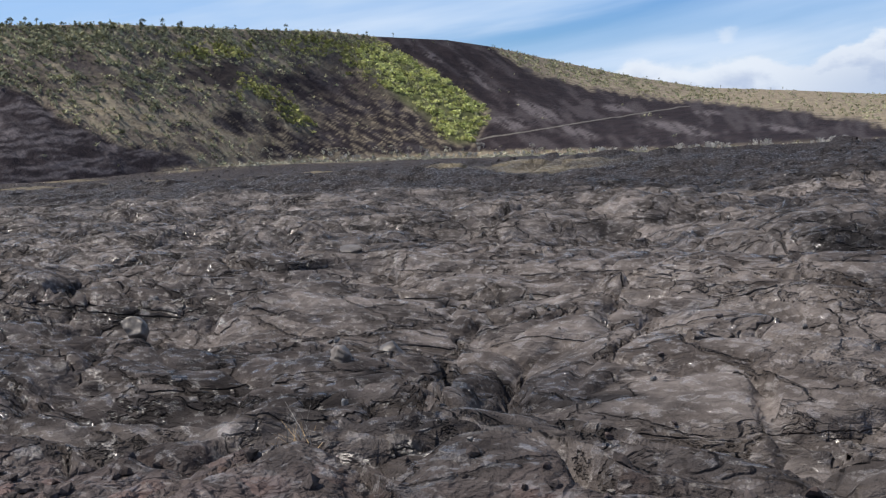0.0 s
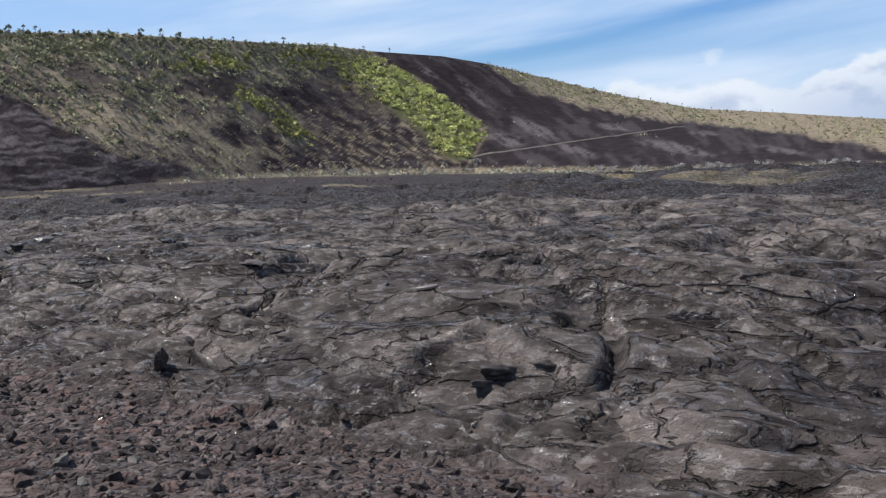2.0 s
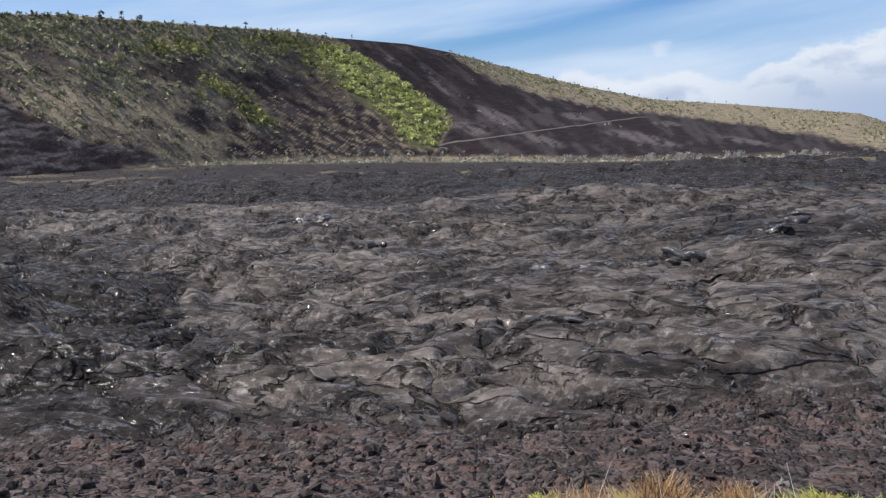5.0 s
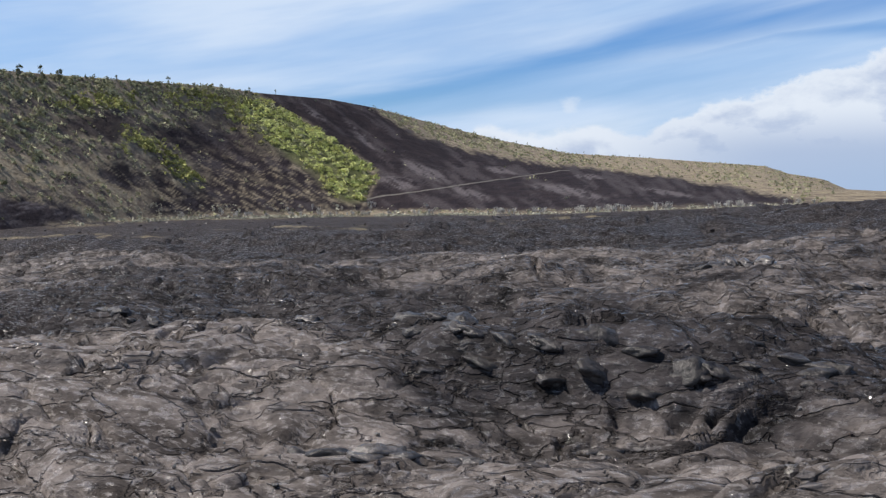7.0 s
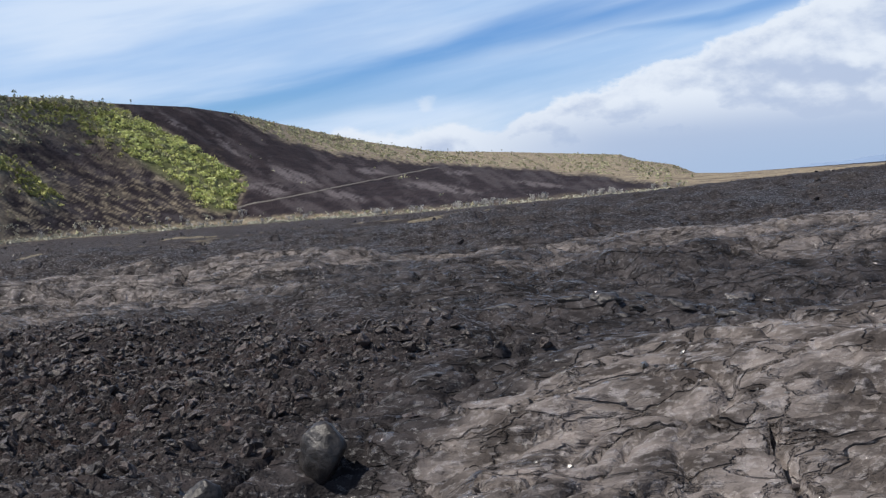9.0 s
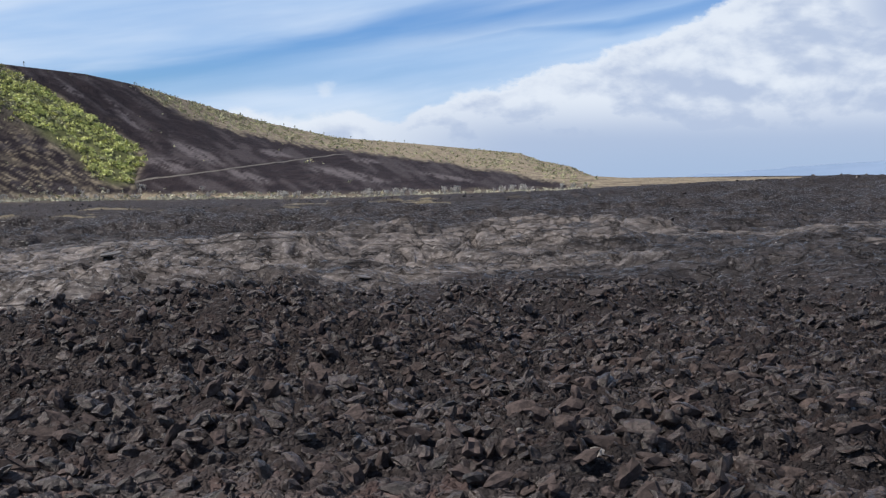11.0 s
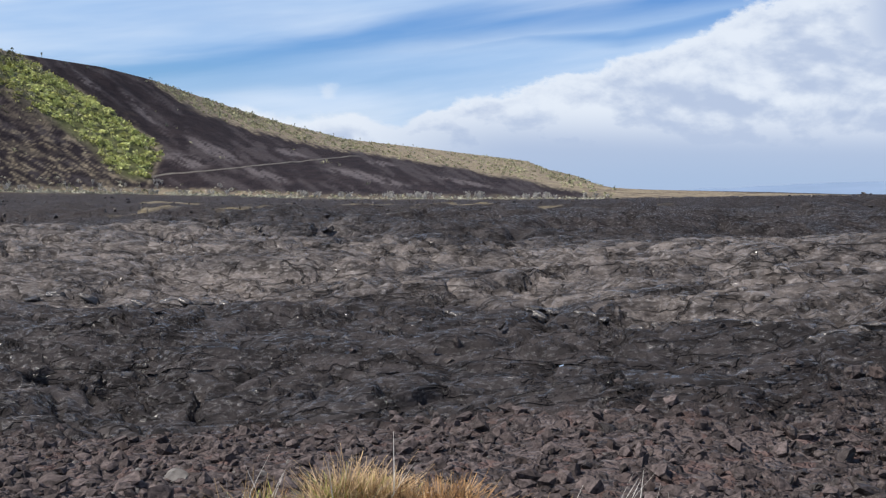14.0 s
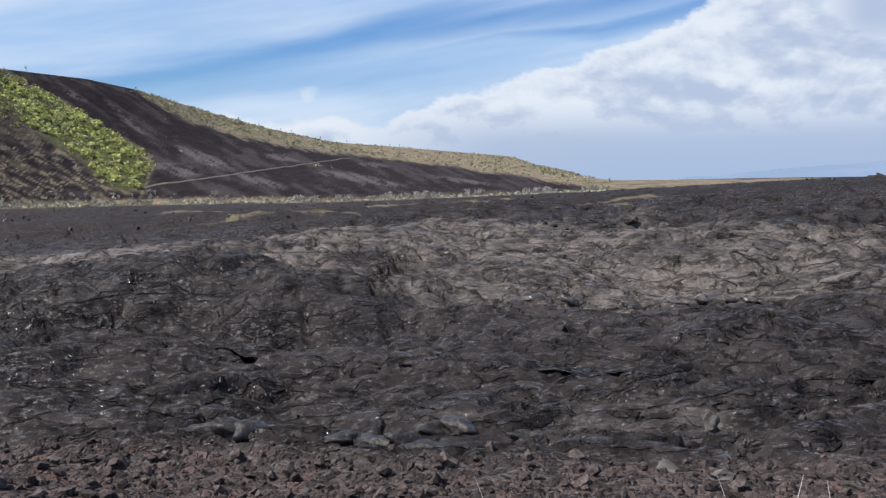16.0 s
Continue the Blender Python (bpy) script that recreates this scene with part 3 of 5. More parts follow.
    z = z - 0.8 * deep * (1 - step(0.012, 0.062, gap)) * fade(0.25)
    # heaps farther out
    f1, f2, r, lean = cells(x * 0.33, y * 0.5, 87)
    z = z + step(30, 55, y) * (1 - step(300, 420, y)) * (0.8 * (r - 0.35) * (1 - np.minimum(f1, 1)) + 0.5 * lean * r) * fade(3.0)
    f1, f2, r, lean = cells(x * 0.07, y * 0.11, 89)
    z = z + step(60, 110, y) * (1 - step(600, 700, y)) * (1.5 * (r - 0.4) * (1 - np.minimum(f1, 1)) + 0.6 * lean) * fade(15.0)
    # clinker
    f1, f2, r, lean = cells(wx * 2.3, wy * 2.4, 91)
    block = (0.12 * (r - 0.3) + 0.12 * lean) * step(0.0, 0.3, f2 - f1) * fade(0.45)
    f1, f2, r, lean = cells(x * 5.5 + 0.5 * wx, y * 5.8, 95)
    block = block + (0.07 * (r - 0.3) + 0.07 * lean) * step(0.0, 0.3, f2 - f1) * fade(0.18)
    block = block + 0.16 * np.abs(fbm(x * 1.3, y * 1.3, 97, 4)) * fade(0.6) + 0.28 * fbm(x * 0.35, y * 0.4, 99, 2) - 0.10
    z = z + clinker * block * (1 - 0.8 * gravel)
    f1, f2, r, lean = cells(x * 6.0, y * 6.0, 103)
    z = z + gravel * ((0.038 * (r - 0.2) + 0.03 * lean) * step(0.0, 0.45, f2 - f1) * fade(0.2) + 0.06 * fbm(x * 0.9, y * 0.9, 107, 3))
    return z, pale, np.maximum(clinker, gravel), dry, rust, gravel


# breaks in the crust: line by line, depth and then x, y of its corners
CRACKS = ((0.22, -3.2, 5.1, -3.4, 6.1, -3.5, 7.3, -3.85, 7.8), (0.2, -2.7, 9.4, -2.6, 11.0), (0.2, -2.25, 8.8, -1.65, 8.05, -0.8, 8.45),
          (0.22, -0.7, 6.8, 0.3, 7.3), (0.2, -4.9, 9.6, -4.2, 10.25, -2.95, 9.95), (0.22, -10.4, 9.0, -10.3, 7.8, -9.9, 7.3),
          (0.2, -12.4, 9.6, -12.3, 10.9, -11.5, 15.1), (0.18, -26.65, 7.9, -26.0, 6.75), (0.22, -27.5, 5.1, -28.3, 6.7, -28.0, 7.5),
          (0.25, -36.6, 11.5, -34.6, 11.5), (0.22, -49.3, 5.1, -48.1, 4.1, -48.4, 5.4), (0.2, -48.8, 3.4, -46.8, 4.2),
          (0.28, -52.5, 6.0, -51.9, 6.85, -51.2, 6.8, -50.9, 5.7), (0.25, -51.8, 2.6, -51.7, 1.7), (0.22, -38.5, 2.0, -38.3, 2.9, -38.0, 3.3),
          (0.4, -89.4, 11.2, -88.7, 12.4, -87.6, 16.0), (0.35, -89.0, 21.4, -86.2, 21.0, -83.5, 20.8), (0.3, -84.4, 21.2, -82.0, 19.4))


def open_cracks(x, y):
    """Distance to the nearest listed break, and how deep it is."""
    jx = x + 0.16 * fbm(x * 2.1, y * 2.1, 181, 3)
    jy = y + 0.16 * fbm(x * 2.1, y * 2.1, 185, 3)
    best, deep = np.full(np.shape(x), 9.0), np.zeros(np.shape(x))
    for dep, *xy in CRACKS:
        for ax, ay, bx, by in zip(xy[0::2], xy[1::2], xy[2::2], xy[3::2]):
            near = (np.abs(x - (ax + bx) / 2) < 4) & (np.abs(y - (ay + by) / 2) < 4)
            if not near.any():
                continue
            u = np.clip(((jx[near] - ax) * (bx - ax) + (jy[near] - ay) * (by - ay)) / ((bx - ax) ** 2 + (by - ay) ** 2), 0, 1)
            dist = np.hypot(jx[near] - ax - u * (bx - ax), jy[near] - ay - u * (by - ay))
            old = best[near]
            best[near] = np.minimum(old, dist)
            deep[near] = np.where(dist < old, dep, deep[near])
    return best, deep


def shoulder(x, w):
    """The raised bank of the road."""
    return np.interp(x, [-78, -72, -40, -34], [0.6, 0.22, 0.22, 0.55]) * (1 - step(3.2, 6.6, w))


def grid_mesh(parts, attrs, name):
    """One mesh from several grids of points; each part is (X, Y, Z, values)."""
    co, faces, vals, base = [], [], {a: [] for a in attrs}, 0
    for X, Y, Z, values in parts:
        h, w = X.shape
        co.append(np.stack([X, Y, Z], -1).reshape(-1, 3))
        q = (np.arange(h - 1)[:, None] * w + np.arange(w - 1)[None, :]).ravel() + base
        faces.append(np.stack([q, q + 1, q + w + 1, q + w], 1))
        for a, v in zip(attrs, values):
            vals[a].append(np.broadcast_to(v, X.shape).ravel())
        base += h * w
    co, faces = np.concatenate(co), np.concatenate(faces)
    return raw_mesh(name, co, faces, {a: np.concatenate(v) for a, v in vals.items()})


def raw_mesh(name, co, faces, values=None, smooth=True):
    me = bpy.data.meshes.new(name)
    n = faces.shape[1]
    me.vertices.add(len(co))
    me.vertices.foreach_set("co", co.astype(np.float32).ravel())
    me.loops.add(faces.size)
    me.loops.foreach_set("vertex_index", faces.astype(np.int32).ravel())
    me.polygons.add(len(faces))
    me.polygons.foreach_set("loop_start", np.arange(0, faces.size, n, dtype=np.int32))
    me.polygons.foreach_set("use_smooth", np.full(len(faces), smooth))
    for a, v in (values or {}).items():
        me.attributes.new(a, "FLOAT", "POINT").data.foreach_set("value", v.astype(np.float32))
    me.update(calc_edges=True)
    me.validate()
    return me


# ---- the ground ----
def build_ground():
    parts = []
    x = np.arange(-107.0, 3.0, 0.046)
    w = np.arange(2.5, 14.0, 0.047)
    X, W = np.meshgrid(x, w)
    Y = W + path_y(X)
    parts.append((X, Y, *pack(field_height(X, Y, 0.05))))
    rows = [13.6]
    while rows[-1] < 3600:
        rows.append(rows[-1] + max(0.06, (0.0075 if rows[-1] < 42 else 0.0135) * (rows[-1] + 2)))
    wf = np.array(rows)
    left = -108 - 0.55 * wf - 0.8 * np.maximum(0, wf - 125)
    right = 4 + 0.05 * wf + 0.5 * np.maximum(0, wf - 180)
    s = np.linspace(0, 1, 1120)
    X = left[:, None] + (right - left)[:, None] * s
    W = np.broadcast_to(wf[:, None], X.shape)
    Y = W + path_y(X) * np.clip(1 - (W - 14) / 40, 0, 1)
    Z, vals = pack(field_height(X, Y, 0.5 * (np.where(W < 42, 0.0075, 0.0135) * W + (right - left)[:, None] / 1180)))
    Z = Z - 0.03 * (W < 14.0) - 0.06 * step(500, 700, W)
    parts.append((X, Y, Z, vals))
    # behind and beside the camera
    X, W = np.meshgrid(np.concatenate([np.linspace(-2500, -140, 30), np.arange(-138, 40, 2.0), np.linspace(45, 2500, 30)]),
                       np.concatenate([np.linspace(-2500, -20, 30), np.arange(-18, 2.5, 0.9), [2.6]]))
    Y = W + path_y(X)
    pale, clinker, gravel, dry, rust = zones(X, Y)
    parts.append((X, Y, 0.026 * np.clip(X, -600, 600) + 0.0027 * Y - 0.03 + shoulder(X, np.abs(W)), (pale, gravel, dry * 0, rust, gravel)))
    me = grid_mesh(parts, ("pale", "rubble", "dry", "rust", "verge"), "ground")
    me.materials.append(LAVA)
    tagged(new("ground", me), "dark rolling field of old lava crust and clinker", "lava field", kind="structure")


def pack(t):
    return t[0], t[1:]


build_ground()


# right-hand edge of the grove and its width, by height over the horizon in degrees
GROVE = np.array([(-1.4, -21.6, 0.6), (-0.25, -21.0, 1.7), (0.6, -20.5, 3.2), (1.5, -21.0, 4.2), (2.9, -23.1, 4.1), (4.3, -24.9, 3.2), (5.25, -26.6, 2.0), (6.2, -28.0, 0.8)])
# upper limit of the bare flow
FLOW_TOP = np.array([(-21.3, 9.0), (-20.7, 5.0), (-18.5, 3.45), (-14.9, 2.36), (-10.7, 1.47), (-8.8, 1.21), (-5.6, 0.79), (-1.8, 0.25), (2.3, -0.5), (4.5, -1.0), (8, -1.4)])
# direction, height, half sizes, turn and strength of the bare chutes, of grey ash and of straw on the slope
CHUTES = ((-28.9, 2.3, 4.6, 0.85, -35, 1.0), (-36.3, 3.8, 3.4, 0.75, -8, 0.9), (-35.3, 1.2, 1.8, 0.8, -20, 0.95), (-32.0, 0.2, 1.3, 0.75, -20, 1.0),
          (-39.0, 5.1, 2.0, 0.5, -5, 0.7), (-43.3, 4.4, 2.0, 0.9, -30, 0.6), (-26.6, -0.3, 3.6, 0.75, -10, 0.85), (-30.4, 4.7, 1.6, 0.5, -35, 0.7), (-46.5, 3.8, 1.4, 0.6, -25, 0.6))
ASH = ((-21.0, 3.1, 1.9, 0.28, -42), (-17.3, 1.1, 2.0, 0.36, -24), (-19.2, 0.4, 1.5, 0.45, -10), (-8.6, -0.25, 2.9, 0.28, -12), (-12.6, 1.05, 1.3, 0.2, -10),
       (-2.8, -0.5, 2.0, 0.17, -12), (-7.3, 0.6, 1.0, 0.16, -10), (-14.6, -0.3, 1.5, 0.3, -20), (-24.0, 4.7, 1.2, 0.2, -40))
STRAW_SPOTS = ((-42.5, 2.1, 1.9, 0.6, -10), (-38.3, 2.1, 1.6, 0.6, -15), (-35.8, 0.1, 2.4, 0.42, -8), (-40.0, 0.9, 2.2, 0.5, -20), (-33.5, 2.6, 1.0, 0.35, -20))
LOBES = ((-32.7, 1.8, 2.7, 0.75, -38), (-34.6, 3.0, 1.3, 0.6, -30), (-36.6, 5.3, 2.4, 0.6, 0), (-30.6, 5.5, 3.0, 0.5, -8), (-28.6, 4.3, 1.2, 0.6, -40))


def slope_noise(az, d):
    sight = np.degrees(np.arctan2(smooth_slope(az, d) - EYE[2], d))
    q = az + 1.35 * sight
    return sight, fbm(q * 0.45, sight * 0.35, 121, 4), fbm(q * 1.7, sight * 1.1, 127, 4), fbm(q * 6.0, sight * 3.4, 129, 3)


def slope_zones(az, d):
    """bare lava, grey ash, straw, bright green: over the hillside."""
    hf = climb(az, d)
    sight, wide, mid, fine = slope_noise(az, d)
    rough = 0.8 * wide + 0.7 * mid + 0.5 * fine
    edge = np.interp(sight, GROVE[:, 0], GROVE[:, 1])
    top = np.interp(az, FLOW_TOP[:, 0], FLOW_TOP[:, 1])
    flow = step(-0.2, 0.3, az - edge + 0.3 * mid) * (1 - step(-0.1, 0.16, sight - top - 0.22 * mid - 0.2 * fine))
    chute = np.zeros(np.shape(az))
    for ca, ce, ra, re, turn, full in CHUTES:
        chute = np.maximum(chute, full * spot(az + 0.6 * rough, sight + 0.3 * rough, ca, ce, ra, re, turn))
    chute = np.maximum(chute, 0.75 * step(0.12, 0.3, mid + 0.5 * fine) * (sight < 5.4))
    lobe = np.zeros(np.shape(az))
    for ca, ce, ra, re, turn in LOBES:
        lobe = np.maximum(lobe, spot(az + 0.6 * rough, sight + 0.25 * rough, ca, ce, ra, re, turn))
    scree = step(-34.6, -33.4, az + 0.6 * rough) * (1 - step(3.7, 4.5, sight + 0.5 * rough)) * (0.7 + 0.3 * step(-0.3, 0.0, mid - fine))
    chute = np.maximum(chute, scree) * (1 - lobe)
    fan = 1 - step(-0.15, 0.2, sight + 0.3 * rough - np.interp(az, [-60, -48.2, -46.6, -44.6, -41, -38.1, -36], [7, 3.35, 2.94, 1.36, -0.14, -0.87, -2.5]))
    ash = 0.35 * step(0.05, 0.35, mid + 0.4 * fine)
    for ca, ce, ra, re, turn in ASH:
        ash = np.maximum(ash, spot(az + 0.35 * rough, sight + 0.16 * rough, ca, ce, ra, re, turn) * step(-0.45, 0.1, fine))
    ash = np.maximum(ash, fan * 0.95 * step(-0.1, 0.25, fbm(az * 0.8, sight * 5.0, 133, 4)))
    straw = 0.7 * step(0.14, 0.34, fine) * (1 - step(0.8, 3.4, sight)) * (az < -21.5)
    for ca, ce, ra, re, turn in STRAW_SPOTS:
        straw = np.maximum(straw, spot(az + 0.6 * rough, sight + 0.3 * rough, ca, ce, ra, re, turn) * step(-0.3, 0.15, fine + 0.4 * mid))
    foot = (1 - step(0.008, 0.04, hf + 0.02 * mid)) * np.interp(az, [-40, -38, -20, -13, -8, 3], [0, 1, 1, 0.7, 0.4, 0.3])
    straw = np.maximum(straw * (1 - fan), foot * step(-0.35, 0.1, mid + fine))
    upland = step(-0.05, 0.25, sight - top) * (az > -21)
    straw = np.where(upland > 0, np.interp(az, [-20, -12, -6, 0], [0.0, 0.12, 0.5, 0.6]) * upland, straw)
    lawn = green_patch(az, d)
    lava = np.maximum(np.maximum(flow, chute * (az < edge)), fan * (az < -34)) * (1 - lawn) * (1 - foot)
    lava = np.where(az > 4.5, 0.25, lava)
    return lava, ash, straw * (1 - lawn), lawn


def green_patch(az, d):
    """The strip of bright trees that runs down the hill beside the bare flow."""
    sight, wide, mid, fine = slope_noise(az, d)
    edge, width = (np.interp(sight, GROVE[:, 0], GROVE[:, i]) for i in (1, 2))
    off = (edge - az + 0.5 * mid + 0.3 * fine) / width
    return step(-0.06, 0.06, off) * (1 - step(0.6, 1.15, off + 0.5 * wide)) * step(-1.0, -0.4, sight) * (1 - step(5.0, 5.9, sight + 0.5 * mid))


def build_hill():
    az = np.arange(-66, 40.01, 0.15)
    t = np.concatenate([np.linspace(-0.06, 1.0, 105), 1.0 + np.linspace(0.01, 0.25, 8)])
    A, Tt = np.meshgrid(az, t)
    df, zf, db, zb, dc, zc = profile(A)
    D = df + (dc - df) * Tt
    Z = slope_height(A, D)
    X, Y = EYE[0] + D * np.sin(np.radians(A)), EYE[1] + D * np.cos(np.radians(A))
    me = grid_mesh([(X, Y, Z, slope_zones(A, D))], ("lava", "grey", "straw", "lawn"), "hillside")
    me.materials.append(HILL)
    tagged(new("hillside", me), "long dark hillside with bare lava flows and scrub", "hill", kind="structure")


build_hill()

# ---- things ----
rng = np.random.default_rng(7)
rnd = random.Random(11)


def ground_z(x, y):
    """Height of the field at one place."""
    return float(field_height(np.array([float(x)]), np.array([float(y)]), 0.05)[0][0])


def mesh_from(name, bm, mat, smooth=False):
    me = bpy.data.meshes.new(name)
    bm.to_mesh(me)
    bm.free()
    for p in me.polygons:
        p.use_smooth = smooth
    me.materials.append(mat)
    return me


def part(name, bm, mat, parent, label="", smooth=False):
    ob = new(name, mesh_from(name, bm, mat, smooth))
    ob.parent = parent
    return tagged(ob, label) if label else ob


def rock_bm(seed, size, flat=0.75, detail=2, facets=9, crag=0.13):
    """An angular stone: a ball trimmed by random planes, and roughened."""
    r = random.Random(seed)
    bm = bmesh.new()
    bmesh.ops.create_icosphere(bm, subdivisions=detail, radius=1.0)
    cuts = [(Vector((r.uniform(-1, 1), r.uniform(-1, 1), r.uniform(-1, 1))).normalized(), r.uniform(0.36, 0.76)) for _ in range(facets)]
    stretch = Vector((r.uniform(0.8, 1.3), r.uniform(0.75, 1.1), flat * r.uniform(0.8, 1.2)))
    for v in bm.verts:
        for n, d in cuts:
            over = v.co.dot(n) - d
            if over > 0:
                v.co -= n * over
        v.co += v.co.normalized() * (crag * noise.noise(v.co * 2.3 + Vector((seed, 0, 0))) + 0.5 * crag * noise.noise(v.co * 6.0 + Vector((0, seed, 0))))
        v.co = Vector([a * b for a, b in zip(v.co, stretch)]) * size
    return bm


def boulders():
    """Single large stones that stand out beside the road."""
    rows = [(-56.1, 3.75, 0.24, GLASSY, 1.45, "smooth dark glassy lava boulder among clinker"),
            (-57.1, 2.9, 0.2, GLASSY, 1.2, "rounded black lava boulder among clinker"),
            (-20.65, 3.85, 0.085, ROCK, 0.9, "dark angular lava boulder on the gravel verge"),
            (-20.1, 3.9, 0.07, GREY_ROCK, 0.6, "flat-topped grey lava block on the gravel verge"),
            (-19.1, 4.1, 0.11, ROCK, 0.8, "dark angular lava boulder on the gravel verge"),
            (-18.1, 5.4, 0.14, ROCK, 1.0, "dark pointed lava block on the gravel verge"),
            (-92.0, 10.5, 0.17, GREY_ROCK, 1.0, "pale grey weathered lava block on dark crust"),
            (-90.5, 11.2, 0.17, RED_ROCK, 0.9, "reddish oxidised lava block on dark crust"),
            (-90.0, 11.1, 0.13, RED_ROCK, 0.7, "dull red low lava stone on dark crust"),
            (-95.6, 7.5, 0.10, RED_ROCK, 0.8, "rust-coloured lava stone on brown gravel"),
            (-92.6, 8.1, 0.18, GREY_ROCK, 0.5, "pale grey split lava block on brown gravel"),
            (-93.0, 8.6, 0.20, GREY_ROCK, 0.5, "pale grey low lava block on brown gravel"),
            (-7.9, 7.9, 0.22, SLAB, 0.9, "rounded brown-grey lava boulder in a hollow"),
            (-4.5, 8.0, 0.20, SLAB, 0.8, "rounded brown-grey lava boulder on the crust"),
            (-4.7, 7.3, 0.14, SLAB, 0.6, "low rounded lava knob on the crust"),
            (-6.7, 16.8, 0.24, ROCK, 1.1, "dark upright lava block on pale crust"),
            (-85.6, 4.3, 0.15, GREY_ROCK, 0.6, "pale brownish lava stone on the gravel verge"),
            (-76.0, 4.9, 0.20, ROCK, 0.9, "brownish clinker block on a rubble heap"),
            (-72.3, 3.5, 0.18, RED_ROCK, 0.8, "purplish red clinker block on a rubble heap"),
            (-74.3, 3.45, 0.20, ROCK, 1.2, "dark upright clinker block on a rubble heap"),
            (-87.4, 45.0, 0.45, GREY_ROCK, 0.8, "pale block standing out of dark far lava")]
    for i, (x, y, size, mat, flat, label) in enumerate(rows):
        ob = new("boulder", mesh_from("boulder", rock_bm(40 + i, size, flat, 4 if "round" in label or mat is GLASSY else 3, 4 if "round" in label or mat is GLASSY else 13), mat, smooth="round" in label or mat is GLASSY))
        ob.matrix_world = pose(x, y, ground_z(x, y) + size * flat * 0.45, rnd.uniform(-12, 12), rnd.uniform(-12, 12), rnd.uniform(0, 360))
        tagged(ob, label, "boulder")


def loose_rocks():
    """Stones on the verge and in the clinker that can be told apart."""
    kinds = [(ROCK, "dark brown angular clinker stone on the verge"), (ROCK, "dark brown angular clinker stone on the verge"),
             (RED_ROCK, "dull red angular clinker stone on the verge"), (GREY_ROCK, "weathered grey angular lava stone on the verge")]
    protos = []
    for i in range(10):
        mat, label = kinds[i % 4]
        protos.append((mesh_from("lava_rock", rock_bm(100 + i, 1.0, rnd.uniform(0.55, 0.95), 2, 11, 0.22), mat), label))
    for i in range(300):
        x = rnd.uniform(-103, 0)
        verge = float(np.interp(x, [-110, -78, -70, -56, -48, -36, -20, 2], [8, 8, 9, 7, 6, 7.5, 8, 6]))
        y = float(path_y(x)) + rnd.uniform(3.2, verge)
        size = rnd.choice((0.025, 0.03, 0.04, 0.05, 0.06)) * rnd.uniform(0.8, 1.3)
        me, label = rnd.choice(protos)
        ob = new("lava_rock", me)
        ob.matrix_world = pose(x, y, ground_z(x, y) + size * 0.3, rnd.uniform(-25, 25), rnd.uniform(-25, 25), rnd.uniform(0, 360)) @ Matrix.Scale(size, 4)
        tagged(ob, label, "rock", "loose rocks beside the road")


ICO = [(0, 0, 1), *[(0.894 * math.cos(a * 1.2566), 0.894 * math.sin(a * 1.2566), 0.447) for a in range(5)],
       *[(0.894 * math.cos((a + 0.5) * 1.2566), 0.894 * math.sin((a + 0.5) * 1.2566), -0.447) for a in range(5)], (0, 0, -1)]
ICO_F = [(0, 1 + a, 1 + (a + 1) % 5) for a in range(5)] + [(1 + a, 6 + a, 1 + (a + 1) % 5) for a in range(5)] + \
        [(1 + (a + 1) % 5, 6 + a, 6 + (a + 1) % 5) for a in range(5)] + [(11, 6 + (a + 1) % 5, 6 + a) for a in range(5)]


def rubble_mesh(name, x, y, z, size, mat):
    """Many small broken stones in one mesh."""
    n = len(x)
    v = np.array(ICO)[None] * rng.uniform(0.55, 1.25, (n, 12, 1)) + rng.normal(0, 0.12, (n, 12, 3))
    v = v * np.stack([rng.uniform(0.7, 1.35, n), rng.uniform(0.7, 1.2, n), rng.uniform(0.45, 0.95, n)], 1)[:, None]
    a = rng.uniform(0, 6.283, n)
    c, s = np.cos(a)[:, None], np.sin(a)[:, None]
    v = np.stack([v[..., 0] * c - v[..., 1] * s, v[..., 0] * s + v[..., 1] * c, v[..., 2]], -1)
    tilt = rng.normal(0, 0.5, n)[:, None]
    v = np.stack([v[..., 0] * np.cos(tilt) + v[..., 2] * np.sin(tilt), v[..., 1], v[..., 2] * np.cos(tilt) - v[..., 0] * np.sin(tilt)], -1)
    v = v * size[:, None, None] + np.stack([x, y, z], 1)[:, None]
    f = np.array(ICO_F)[None] + 12 * np.arange(n)[:, None, None]
    me = raw_mesh(name, v.reshape(-1, 3), f.reshape(-1, 3), smooth=False)
    me.materials.append(mat)
    return me


